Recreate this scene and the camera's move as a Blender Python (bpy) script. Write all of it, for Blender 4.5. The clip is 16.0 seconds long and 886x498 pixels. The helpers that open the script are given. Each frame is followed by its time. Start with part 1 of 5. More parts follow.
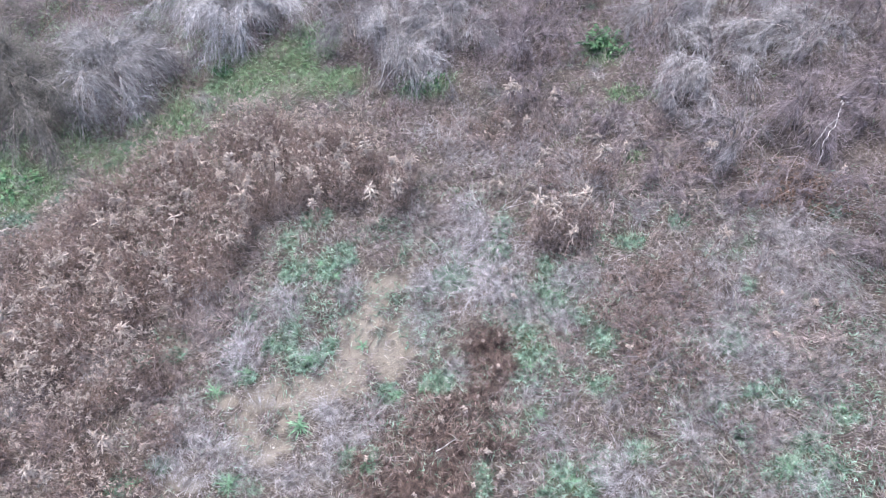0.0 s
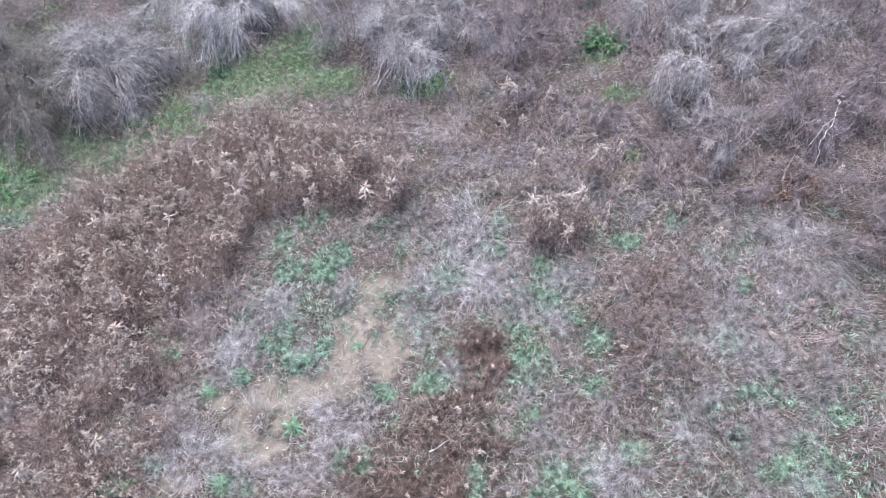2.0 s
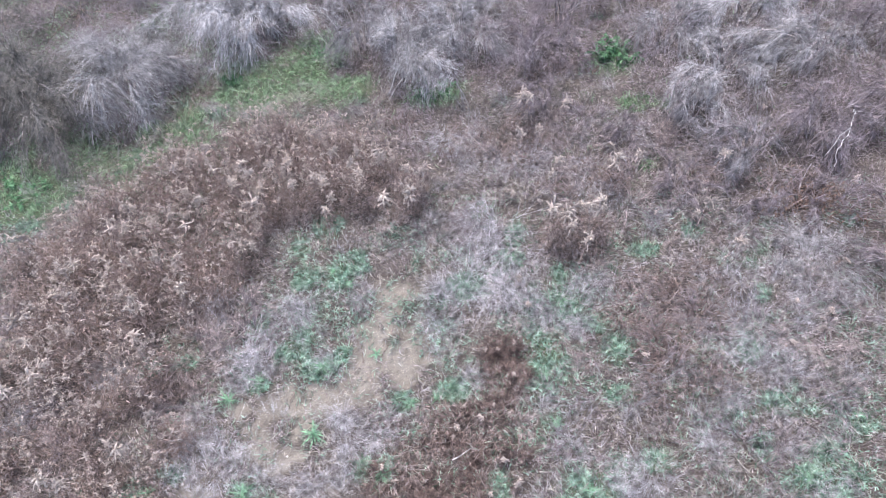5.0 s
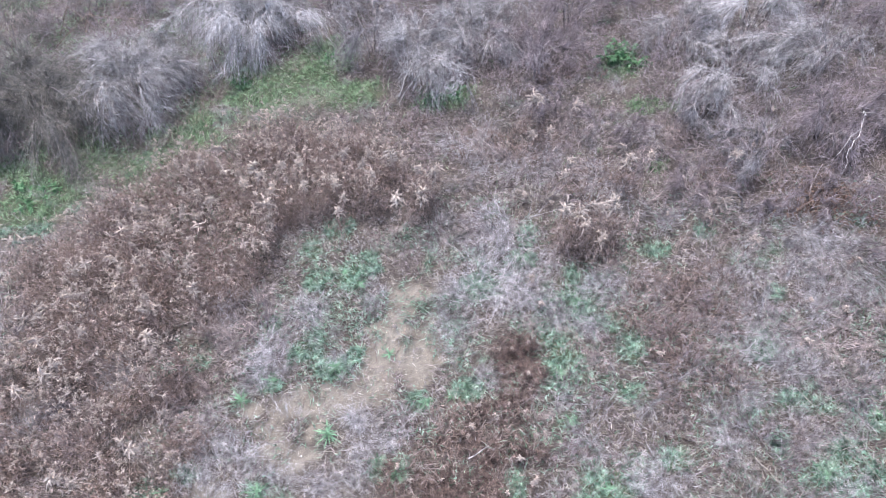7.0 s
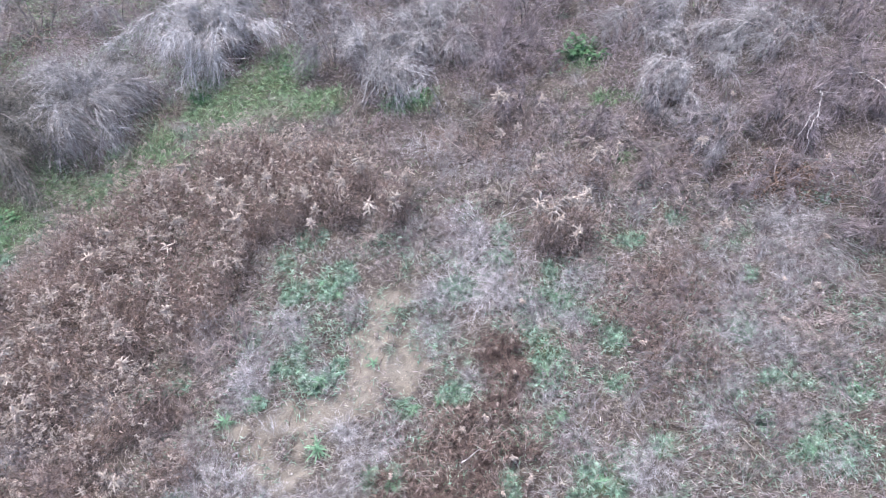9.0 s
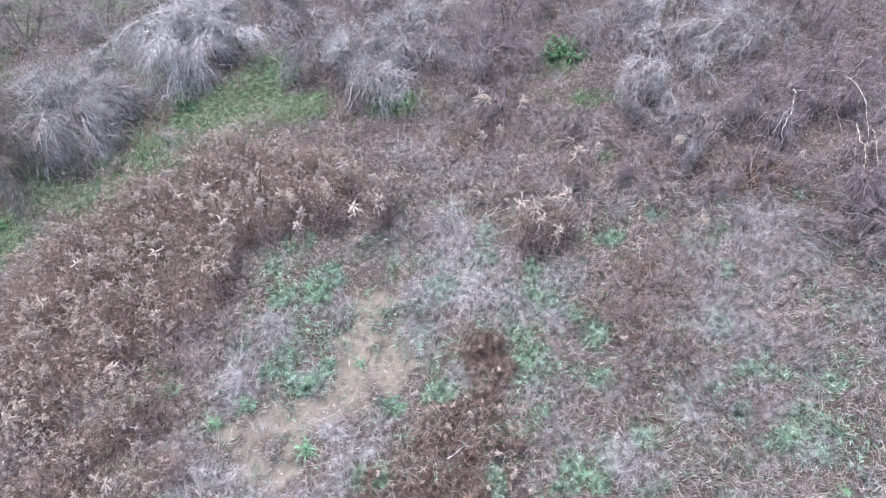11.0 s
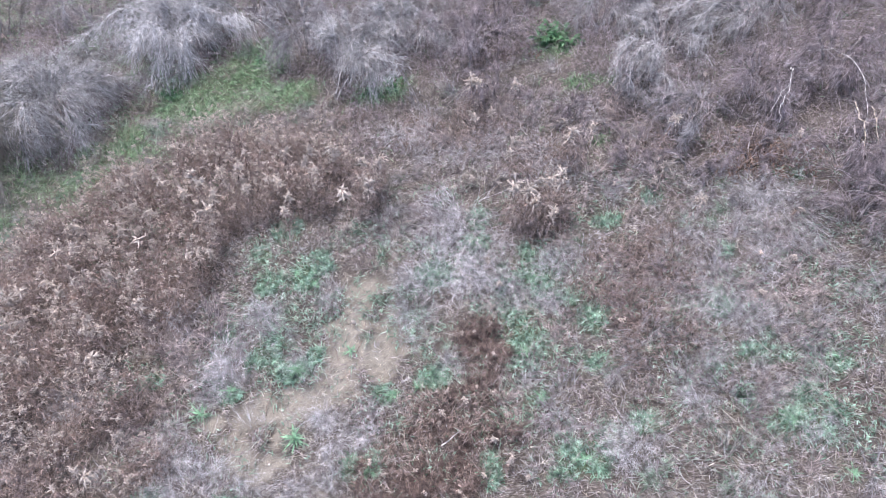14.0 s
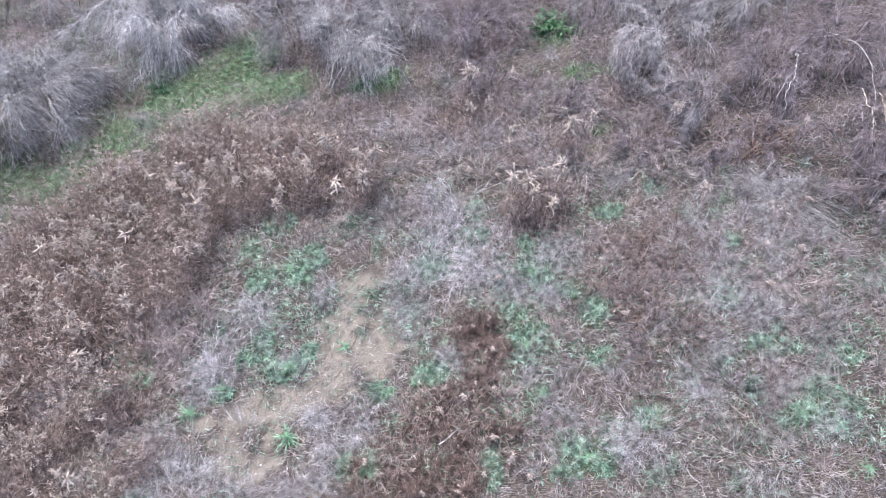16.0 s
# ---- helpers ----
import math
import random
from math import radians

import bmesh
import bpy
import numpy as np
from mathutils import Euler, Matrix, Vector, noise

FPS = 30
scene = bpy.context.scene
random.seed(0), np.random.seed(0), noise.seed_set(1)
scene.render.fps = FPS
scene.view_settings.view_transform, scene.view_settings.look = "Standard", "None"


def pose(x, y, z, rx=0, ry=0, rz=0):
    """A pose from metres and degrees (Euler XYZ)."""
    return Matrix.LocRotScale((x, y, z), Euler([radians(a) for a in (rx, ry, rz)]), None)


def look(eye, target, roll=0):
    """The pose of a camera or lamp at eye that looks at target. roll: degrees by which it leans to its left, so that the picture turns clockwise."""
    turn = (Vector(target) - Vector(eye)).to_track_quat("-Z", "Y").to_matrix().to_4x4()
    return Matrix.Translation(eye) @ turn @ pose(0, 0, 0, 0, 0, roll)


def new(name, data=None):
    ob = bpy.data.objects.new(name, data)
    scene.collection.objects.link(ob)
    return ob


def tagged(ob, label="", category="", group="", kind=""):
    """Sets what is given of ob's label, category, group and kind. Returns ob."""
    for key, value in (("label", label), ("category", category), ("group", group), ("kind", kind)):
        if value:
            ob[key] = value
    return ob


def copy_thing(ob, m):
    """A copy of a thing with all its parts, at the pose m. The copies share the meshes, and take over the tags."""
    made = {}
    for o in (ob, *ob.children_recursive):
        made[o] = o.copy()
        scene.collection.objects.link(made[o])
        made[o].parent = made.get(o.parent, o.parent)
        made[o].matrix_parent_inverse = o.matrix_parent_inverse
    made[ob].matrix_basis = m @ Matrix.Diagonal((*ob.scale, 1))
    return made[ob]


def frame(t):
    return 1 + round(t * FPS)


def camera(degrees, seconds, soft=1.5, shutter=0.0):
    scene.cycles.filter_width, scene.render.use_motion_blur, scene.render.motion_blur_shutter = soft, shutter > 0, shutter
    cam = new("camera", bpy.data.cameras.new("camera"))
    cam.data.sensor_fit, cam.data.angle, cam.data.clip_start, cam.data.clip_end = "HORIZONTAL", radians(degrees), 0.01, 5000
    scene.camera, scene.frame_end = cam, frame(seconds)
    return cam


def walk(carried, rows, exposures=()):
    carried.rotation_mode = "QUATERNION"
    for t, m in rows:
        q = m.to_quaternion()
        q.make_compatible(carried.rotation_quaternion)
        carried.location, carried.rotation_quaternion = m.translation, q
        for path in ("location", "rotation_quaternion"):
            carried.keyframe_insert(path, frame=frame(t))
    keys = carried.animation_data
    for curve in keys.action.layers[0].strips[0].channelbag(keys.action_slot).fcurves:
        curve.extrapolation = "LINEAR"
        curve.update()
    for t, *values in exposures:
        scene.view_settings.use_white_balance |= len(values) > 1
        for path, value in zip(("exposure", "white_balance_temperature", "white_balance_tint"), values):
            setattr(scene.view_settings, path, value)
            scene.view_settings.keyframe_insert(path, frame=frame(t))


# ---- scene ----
cam = camera(66.0, 16.0, soft=0.85, shutter=0.4)
PATH = [
    (0, (0.476, -8.071, 10.782), (0.402, -6.87, 9.184), -0.3),
    (0.5, (0.491, -8.018, 10.763), (0.41, -6.819, 9.164), -0.6),
    (1, (0.487, -8.012, 10.752), (0.411, -6.812, 9.153), -0.3),
    (1.5, (0.551, -8.028, 10.742), (0.474, -6.827, 9.144), -0.4),
    (2, (0.62, -8.037, 10.749), (0.538, -6.837, 9.151), -0.6),
    (2.5, (0.413, -8.101, 10.774), (0.339, -6.902, 9.175), -0.3),
    (3, (0.09, -8.203, 10.759), (0.023, -7.001, 9.163), -0.1),
    (3.5, (-0.003, -8.178, 10.777), (-0.069, -6.978, 9.179), -0.1),
    (4, (0.063, -8.104, 10.787), (-0.004, -6.902, 9.19), -0.0),
    (6.3, (0.174, -8.205, 10.644), (0.111, -6.953, 9.085), 0.4),
    (6.5, (0.165, -8.24, 10.641), (0.097, -6.989, 9.083), 0.2),
    (7, (-0.127, -8.31, 10.608), (-0.186, -7.057, 9.05), 0.5),
    (7.5, (-0.413, -8.342, 10.625), (-0.465, -7.089, 9.066), 0.7),
    (8, (-0.484, -8.302, 10.602), (-0.52, -7.051, 9.043), 0.6),
    (8.5, (-0.447, -8.251, 10.601), (-0.457, -6.998, 9.043), 0.5),
    (9, (-0.308, -8.21, 10.615), (-0.27, -6.957, 9.056), -0.0),
    (9.2, (-0.289, -8.22, 10.625), (-0.237, -6.967, 9.067), -0.0),
    (11.5, (-0.144, -8.398, 10.815), (-0.081, -7.144, 9.258), -0.3),
    (12, (-0.164, -8.422, 10.754), (-0.094, -7.162, 9.202), -0.3),
    (12.5, (-0.193, -8.374, 10.567), (-0.121, -7.116, 9.013), -0.2),
    (13, (-0.212, -8.371, 10.448), (-0.135, -7.111, 8.897), -0.1),
    (13.5, (-0.192, -8.427, 10.323), (-0.113, -7.16, 8.778), -0.0),
    (14, (-0.137, -8.465, 10.244), (-0.057, -7.197, 8.699), -0.1),
    (14.5, (-0.077, -8.469, 10.091), (0.003, -7.201, 8.547), -0.2),
    (15, (-0.084, -8.458, 10.014), (0.0, -7.188, 8.471), -0.1),
    (15.5, (-0.106, -8.411, 9.925), (-0.019, -7.14, 8.384), -0.1),
    (16, (-0.134, -8.34, 9.846), (-0.044, -7.07, 8.304), -0.1),
]
walk(cam, [(t, look(eye, target, roll)) for t, eye, target, roll in PATH],
     exposures=[(0, 1.24, 6250, 13), (16, 1.24, 6250, 13)])

# ---- light: a bright overcast sky, with a broad soft sun ----
world = bpy.data.worlds.new("overcast_sky")
scene.world = world
world.use_nodes = True
wn = world.node_tree
sky = wn.nodes.new("ShaderNodeTexSky")
sky.sky_type, sky.sun_disc = "NISHITA", False
sky.sun_elevation, sky.sun_rotation = radians(71), radians(-35)
sky.air_density, sky.dust_density, sky.ozone_density = 1.0, 3.0, 1.0
wn.links.new(sky.outputs[0], wn.nodes["Background"].inputs[0])
wn.nodes["Background"].inputs[1].default_value = 0.15
sun_data = bpy.data.lights.new("sun", "SUN")
sun_data.energy, sun_data.angle, sun_data.color = 1.4, radians(30), (1.0, 0.96, 0.92)
sun = new("sun", sun_data)
sun.matrix_world = look((-5, 7, 26), (0, 0, 0))

# ---- numbers of the place: centre x, y and half widths of each patch of cover ----
DIRT = [
    (-1.39, -1.34, 0.47, 0.39), (-1.55, -2.1, 0.37, 0.45), (-1.66, -2.68, 0.36, 0.41), (-2.12, -3.05, 0.49, 0.36), (-2.9, -3.2, 0.59, 0.36), (-3.28, -3.61, 0.41, 0.4),
    (-2.72, -3.91, 0.38, 0.19), (-1.01, -0.71, 0.55, 0.24), (-0.62, -1.68, 0.31, 0.56), (-0.84, -2.31, 0.26, 0.32), (-3.69, -3.13, 0.26, 0.22), (-1.94, -4.52, 0.22, 0.11),
    (-4.03, -4.59, 0.37, 0.14), (-3.1, -3.9, 0.5, 0.3), (-2.5, -3.3, 0.5, 0.4),
]
GREEN_VALLEY = [(-10.41, 2.32, 1.11, 1.03), (-9.65, 3.18, 1.13, 0.75), (-10.76, 4.27, 1.03, 0.95), (-4.63, 6.25, 1.13, 0.67),
                (-3.82, 6.82, 0.57, 0.61), (-6.27, 6.24, 0.47, 0.39), (-0.88, 4.89, 0.85, 0.45), (3.47, 5.65, 0.59, 0.59),
                (-5.43, 5.68, 0.8, 0.51), (-6.9, 4.89, 0.45, 0.27), (-7.81, 4.37, 0.57, 0.34), (-5.0, 5.6, 1.6, 0.8),
                (-3.2, 5.4, 0.9, 0.6), (-7.0, 4.2, 0.8, 0.5), (-5.67, 6.28, 1.15, 0.73), (-4.09, 6.8, 0.98, 1.1), (-9.32, 3.45, 0.94, 1.1),
                (-9.91, 4.34, 0.6, 0.7), (-11.2, 3.6, 1.2, 0.9), (-10.4, 4.3, 0.8, 0.8), (-7.99, 3.3, 0.6, 0.6), (-3.64, 5.4, 0.91, 0.44)]
GREEN_RIGHT = [
    (1.58, -1.98, 0.22, 0.27), (1.7, -2.43, 0.33, 0.36), (1.42, -2.66, 0.21, 0.19), (2.86, -2.07, 0.24, 0.24), (2.85, -2.99, 0.22, 0.16), (1.73, -3.41, 0.13, 0.18),
    (5.37, -1.14, 0.1, 0.16), (2.53, -1.6, 0.14, 0.17), (2.03, -1.1, 0.27, 0.3), (5.15, -3.14, 0.3, 0.13), (5.55, -3.24, 0.27, 0.13), (4.9, -2.15, 0.21, 0.23),
    (4.82, -3.82, 0.17, 0.21), (4.61, -3.32, 0.18, 0.13), (6.22, -3.44, 0.28, 0.17), (5.74, -3.96, 0.22, 0.17), (6.01, -4.32, 0.16, 0.16), (5.37, -4.43, 0.41, 0.28),
]
GREEN_LOW = [
    (2.09, -4.46, 0.26, 0.21), (2.42, -4.48, 0.21, 0.25), (1.9, -4.72, 0.2, 0.1), (0.81, -4.55, 0.14, 0.21), (2.7, -4.2, 0.23, 0.25), (3.23, -4.04, 0.19, 0.15),
    (0.07, -2.8, 0.23, 0.19), (-1.36, -4.18, 0.18, 0.2), (-0.97, -4.18, 0.15, 0.22), (-0.78, -2.99, 0.19, 0.19), (3.52, 0.04, 0.22, 0.18), (4.49, 0.39, 0.17, 0.18),
    (3.93, 2.27, 0.21, 0.14), (3.94, 4.18, 0.36, 0.19), (4.54, 4.1, 0.28, 0.19), (7.18, 0.41, 0.15, 0.09), (6.94, 0.59, 0.13, 0.08),
]
GREEN_CLEARING = [
    (-3.8, -1.28, 0.2, 0.24), (-2.73, -1.75, 0.15, 0.12), (-2.99, -1.99, 0.29, 0.15), (-2.44, -2.35, 0.26, 0.2), (-3.19, -2.07, 0.15, 0.18), (-1.99, -2.09, 0.14, 0.15),
    (-3.49, -2.73, 0.18, 0.12), (-2.15, -0.13, 0.3, 0.28), (-2.99, -0.39, 0.23, 0.22), (-2.35, -0.53, 0.18, 0.19), (-4.89, -3.47, 0.09, 0.17), (-4.73, -4.28, 0.21, 0.14),
    (-3.28, -4.6, 0.28, 0.14), (-5.24, -4.64, 0.21, 0.18), (-5.68, -2.33, 0.19, 0.13), (-5.03, -2.23, 0.17, 0.13), (1.1, 0.59, 0.18, 0.36), (1.08, -0.07, 0.22, 0.24),
    (0.22, -0.67, 0.32, 0.24), (-2.78, 0.95, 0.24, 0.23), (1.91, -0.5, 0.13, 0.26), (-3.23, 0.37, 0.21, 0.2),
]
GREEN = GREEN_VALLEY + [(x, y, 1.2 * rx, 1.2 * ry) for x, y, rx, ry in GREEN_RIGHT]
GREEN_SMALL = [(x, y, 1.2 * rx, 1.2 * ry) for x, y, rx, ry in GREEN_LOW + GREEN_CLEARING]
STAND_RIDGE = [(-8.17, -0.62, 1.17, 0.77), (-6.04, -0.04, 1.14, 1.07), (-5.5, 1.43, 1.2, 1.03), (-4.5, 2.0, 1.2, 1.05), (-3.09, 1.87, 0.89, 0.84),
               (-1.98, 1.85, 0.87, 0.74), (-1.1, 1.37, 0.42, 0.47), (-4.56, 0.3, 0.74, 0.76), (-6.35, 2.67, 1.01, 0.77), (-7.31, 1.47, 1.13, 0.99),
               (-8.07, 0.35, 1.23, 0.75), (-4.77, 3.42, 1.15, 0.55), (-2.95, 3.04, 1.08, 0.55), (-8.99, 0.03, 0.83, 0.50)]
STAND_FOOT = [(-7.47, -2.18, 1.31, 1.06), (-6.76, -1.35, 1.34, 1.12), (-5.68, -2.69, 0.78, 0.72), (-6.77, -3.74, 0.98, 0.79), (-5.64, -4.7, 0.9, 0.59),
              (-5.12, -1.04, 0.71, 0.69), (-4.82, -3.95, 0.41, 0.41), (-8.2, -4.2, 0.9, 0.8), (-7.4, -5.2, 0.9, 0.6), (-8.7, -3.0, 0.8, 0.9)]
STAND = STAND_RIDGE + STAND_FOOT + [(2.22, 0.32, 0.62, 0.56), (3.0, 1.5, 0.33, 0.31), (1.2, 3.4, 0.37, 0.19)]
DARK = [
    (0.93, -2.05, 0.36, 0.31), (0.99, -2.49, 0.37, 0.4), (0.86, -3.02, 0.28, 0.39), (-0.03, -3.83, 0.59, 0.56), (0.61, -3.83, 0.42, 0.44), (-0.59, -4.01, 0.36, 0.42),
    (-0.23, -4.42, 0.67, 0.37), (0.48, -4.38, 0.44, 0.36), (-0.85, -4.42, 0.3, 0.31), (-0.78, -3.68, 0.24, 0.23), (0.28, -3.34, 0.28, 0.23),
]
DARK = [(x, y, k * rx, k * ry) for x, y, rx, ry in DARK for k in (1.25 if y < -3.2 else 0.85,)]
DARK_MATS = [
    (3.26, -1.03, 0.61, 0.62), (3.74, -1.39, 0.6, 0.61), (4.26, -0.81, 0.51, 0.5), (3.82, -2.3, 0.57, 0.58), (3.31, -1.78, 0.49, 0.48), (4.3, -2.63, 0.41, 0.38),
    (4.29, -1.71, 0.43, 0.36), (3.45, -3.02, 0.4, 0.34), (4.11, 2.9, 0.43, 0.35), (4.73, 1.83, 0.41, 0.34), (1.93, 5.3, 0.41, 0.4), (6.29, 1.68, 0.67, 0.41),
    (2.62, 1.87, 0.7, 0.43), (0.28, 3.13, 0.76, 0.4), (1.51, 2.91, 0.74, 0.39),
]
OLIVE_MATS = [
    (3.08, -2.52, 0.47, 0.42), (3.24, -3.33, 0.5, 0.5), (3.63, -3.81, 0.44, 0.43), (3.71, -4.32, 0.51, 0.35), (4.35, -4.32, 0.42, 0.41), (4.36, -4.6, 0.41, 0.2),
    (2.53, -3.39, 0.33, 0.38), (4.18, -3.3, 0.32, 0.28), (0.25, -2.49, 0.49, 0.48), (2.88, -0.11, 0.54, 0.31), (0.21, 0.13, 0.56, 0.33), (-0.77, -2.0, 0.41, 0.5),
    (1.29, -3.05, 0.32, 0.35), (1.67, -4.38, 0.31, 0.28),
]
PINK_MATS = [
    (5.59, -2.12, 0.32, 0.23), (5.89, -2.34, 0.35, 0.27), (6.1, -2.59, 0.23, 0.22), (6.31, -2.96, 0.26, 0.36), (2.23, -2.43, 0.31, 0.17), (6.56, -2.24, 0.22, 0.24),
    (5.09, -3.76, 0.22, 0.21), (1.26, -3.47, 0.24, 0.18), (-1.66, 0.72, 0.35, 0.31), (-3.53, 1.17, 0.48, 0.38), (6.28, -1.8, 0.19, 0.14), (-7.04, -3.6, 0.4, 0.3),
]
PINKISH = PINK_MATS + [(-4.6, -1.3, 0.5, 0.5), (-4.4, -2.2, 0.5, 0.4), (-5.0, -3.0, 0.5, 0.5)]
WISP_MIDDLE = [
    (-3.2, -1.34, 0.45, 0.53), (-2.92, -1.03, 0.33, 0.33), (-3.45, -2.3, 0.47, 0.38), (-3.76, -2.62, 0.36, 0.25), (-2.23, -2.34, 0.25, 0.27), (-1.83, -0.69, 0.29, 0.4),
    (-4.37, -3.55, 0.39, 0.48), (-3.95, -4.15, 0.47, 0.46), (-4.46, -4.29, 0.33, 0.35), (-1.68, -3.43, 0.33, 0.35), (-1.19, -3.54, 0.38, 0.35), (-1.57, -4.3, 0.32, 0.36),
    (-2.24, -4.49, 0.41, 0.24), (-2.93, -4.37, 0.32, 0.2), (-6.48, -2.39, 0.41, 0.36), (-7.71, -1.21, 0.43, 0.33), (-7.86, -3.33, 0.47, 0.4), (1.16, -0.79, 0.48, 0.39),
    (-0.07, -1.54, 0.31, 0.45), (0.44, -2.59, 0.23, 0.36),
]
WISP_HIGH = [
    (2.45, -0.56, 0.21, 0.44), (2.34, -1.36, 0.28, 0.49), (2.68, -1.04, 0.27, 0.22), (5.15, -2.58, 0.4, 0.36), (5.62, -2.6, 0.36, 0.29), (4.62, -3.07, 0.49, 0.2),
    (4.06, -3.77, 0.17, 0.42), (3.05, -4.5, 0.4, 0.37), (2.74, -4.33, 0.22, 0.21), (5.25, -3.82, 0.31, 0.29), (5.67, -3.74, 0.2, 0.21), (4.86, -4.6, 0.2, 0.16),
    (4.72, -1.76, 0.44, 0.26), (6.28, -1.26, 0.48, 0.35), (5.99, -0.64, 0.44, 0.27), (2.11, -3.99, 0.3, 0.24), (1.64, -1.43, 0.26, 0.27), (5.75, -4.51, 0.24, 0.25),
]
PALE = WISP_MIDDLE + WISP_HIGH + [(-0.26, 0.75, 0.65, 0.52), (6.74, -0.25, 0.6, 0.6), (0.6, 0.3, 0.9, 0.6), (0.8, -0.5, 0.8, 0.5), (-0.1, -0.9, 0.5, 0.35), (1.4, -1.3, 0.5, 0.4)]
THICKET = [(-11.4, 6.2, 2.2, 2.6), (-8.6, 5.9, 1.5, 1.6), (-5.8, 7.9, 2.0, 1.1), (-1.0, 6.6, 2.2, 1.5), (1.6, 6.3, 1.8, 1.5),
           (4.6, 6.6, 1.4, 1.6), (6.6, 4.4, 2.0, 1.6), (8.6, 4.4, 1.6, 2.4), (7.0, 2.2, 1.4, 1.1), (8.4, 0.8, 1.4, 1.8),
           (5.7, 2.0, 0.9, 0.7), (5.2, 3.4, 1.0, 0.9), (4.2, 4.8, 0.7, 0.5), (6.4, 1.1, 0.8, 0.6), (7.7, -0.8, 0.8, 0.9), (-10.5, 9.5, 3.5, 1.6), (-2.0, 9.4, 4.0, 1.6), (4.5, 9.2, 4.0, 1.6), (8.4, -1.0, 1.0, 1.0)]

rng = np.random.default_rng(11)


# ---- fields over the ground ----
def lattice(i, j, seed):
    v = np.sin(i * 127.1 + j * 311.7 + seed * 74.7) * 43758.5453
    return v - np.floor(v)


def value_noise(x, y, size, seed):
    u, v = np.asarray(x, float) / size, np.asarray(y, float) / size
    i, j = np.floor(u), np.floor(v)
    a, b = u - i, v - j
    a, b = a * a * (3 - 2 * a), b * b * (3 - 2 * b)
    low = lattice(i, j, seed) * (1 - a) + lattice(i + 1, j, seed) * a
    high = lattice(i, j + 1, seed) * (1 - a) + lattice(i + 1, j + 1, seed) * a
    return low * (1 - b) + high * b


def fractal(x, y, size, seed):
    return (value_noise(x, y, size, seed) * 4 + value_noise(x, y, size / 2.1, seed + 1) * 2
            + value_noise(x, y, size / 4.3, seed + 2)) / 7


def cover(patches, x, y, seed, ragged=1.6):
    """How far a place lies inside a set of ragged patches, 0 to 1."""
    x, y = np.asarray(x, float), np.asarray(y, float)
    near = np.full(x.shape, 9.0)
    for cx, cy, rx, ry in patches:
        near = np.minimum(near, ((x - cx) / rx) ** 2 + ((y - cy) / ry) ** 2)
    near = near + ragged * (fractal(x, y, 0.7, seed) - 0.5) + 0.9 * ragged * (fractal(x, y, 0.22, seed + 7) - 0.5)
    s = np.clip((1.5 - near) / 1.1, 0, 1)
    return s * s * (3 - 2 * s)


HOOFPRINTS = [(DIRT[k % 8][0] + rng.normal(0, 0.4) * DIRT[k % 8][2], DIRT[k % 8][1] + rng.normal(0, 0.4) * DIRT[k % 8][3])
              for k in range(46)]


def height(x, y):
    x, y = np.asarray(x, float), np.asarray(y, float)
    z = 0.1509 * 60 * np.tanh(x / 60) + 0.0146 * 60 * np.tanh(y / 60)
    fade = np.exp(-(x * x + y * y) / 60 ** 2)
    z = z + fade * (0.16 * (fractal(x, y, 2.6, 5) - 0.5) + 0.2 * (fractal(x, y, 0.55, 8) - 0.5) * (1 - 0.85 * cover(DIRT, x, y, 21, 4.0)))
    z = z - 0.05 * cover(DIRT, x, y, 21)
    near = (x > -5) & (x < 1) & (y > -5.2) & (y < 0)
    dent = np.zeros(near.sum())
    for hx, hy in HOOFPRINTS:
        dent += 0.024 * np.exp(-((x[near] - hx) ** 2 + (y[near] - hy) ** 2) / 0.045 ** 2)
    z[near] -= dent
    return z


def ground_at(x, y):
    return float(height(np.array([x]), np.array([y]))[0])


CELL = 0.08
CELLS_X, CELLS_Y = np.meshgrid(np.arange(-16, 12.5, CELL), np.arange(-6.4, 13, CELL), indexing="ij")
SEEN = (CELLS_X > -9.4 - 0.47 * (CELLS_Y + 5)) & (CELLS_X < 8.8 + 0.25 * (CELLS_Y + 5))
CELLS_X, CELLS_Y = CELLS_X[SEEN], CELLS_Y[SEEN]


def scatter(n, weight):
    """n places inside the seen part of the slope, as thick as weight(x, y) says."""
    w = np.maximum(weight(CELLS_X, CELLS_Y), 0)
    pick = rng.choice(len(w), n, p=w / w.sum())
    return CELLS_X[pick] + rng.uniform(-0.5, 0.5, n) * CELL, CELLS_Y[pick] + rng.uniform(-0.5, 0.5, n) * CELL


# ---- materials ----
def material(name, rough=0.85):
    m = bpy.data.materials.new(name)
    m.use_nodes = True
    b = m.node_tree.nodes["Principled BSDF"]
    b.inputs["Roughness"].default_value = rough
    b.inputs["Specular IOR Level"].default_value = 0.25
    return m, m.node_tree, b


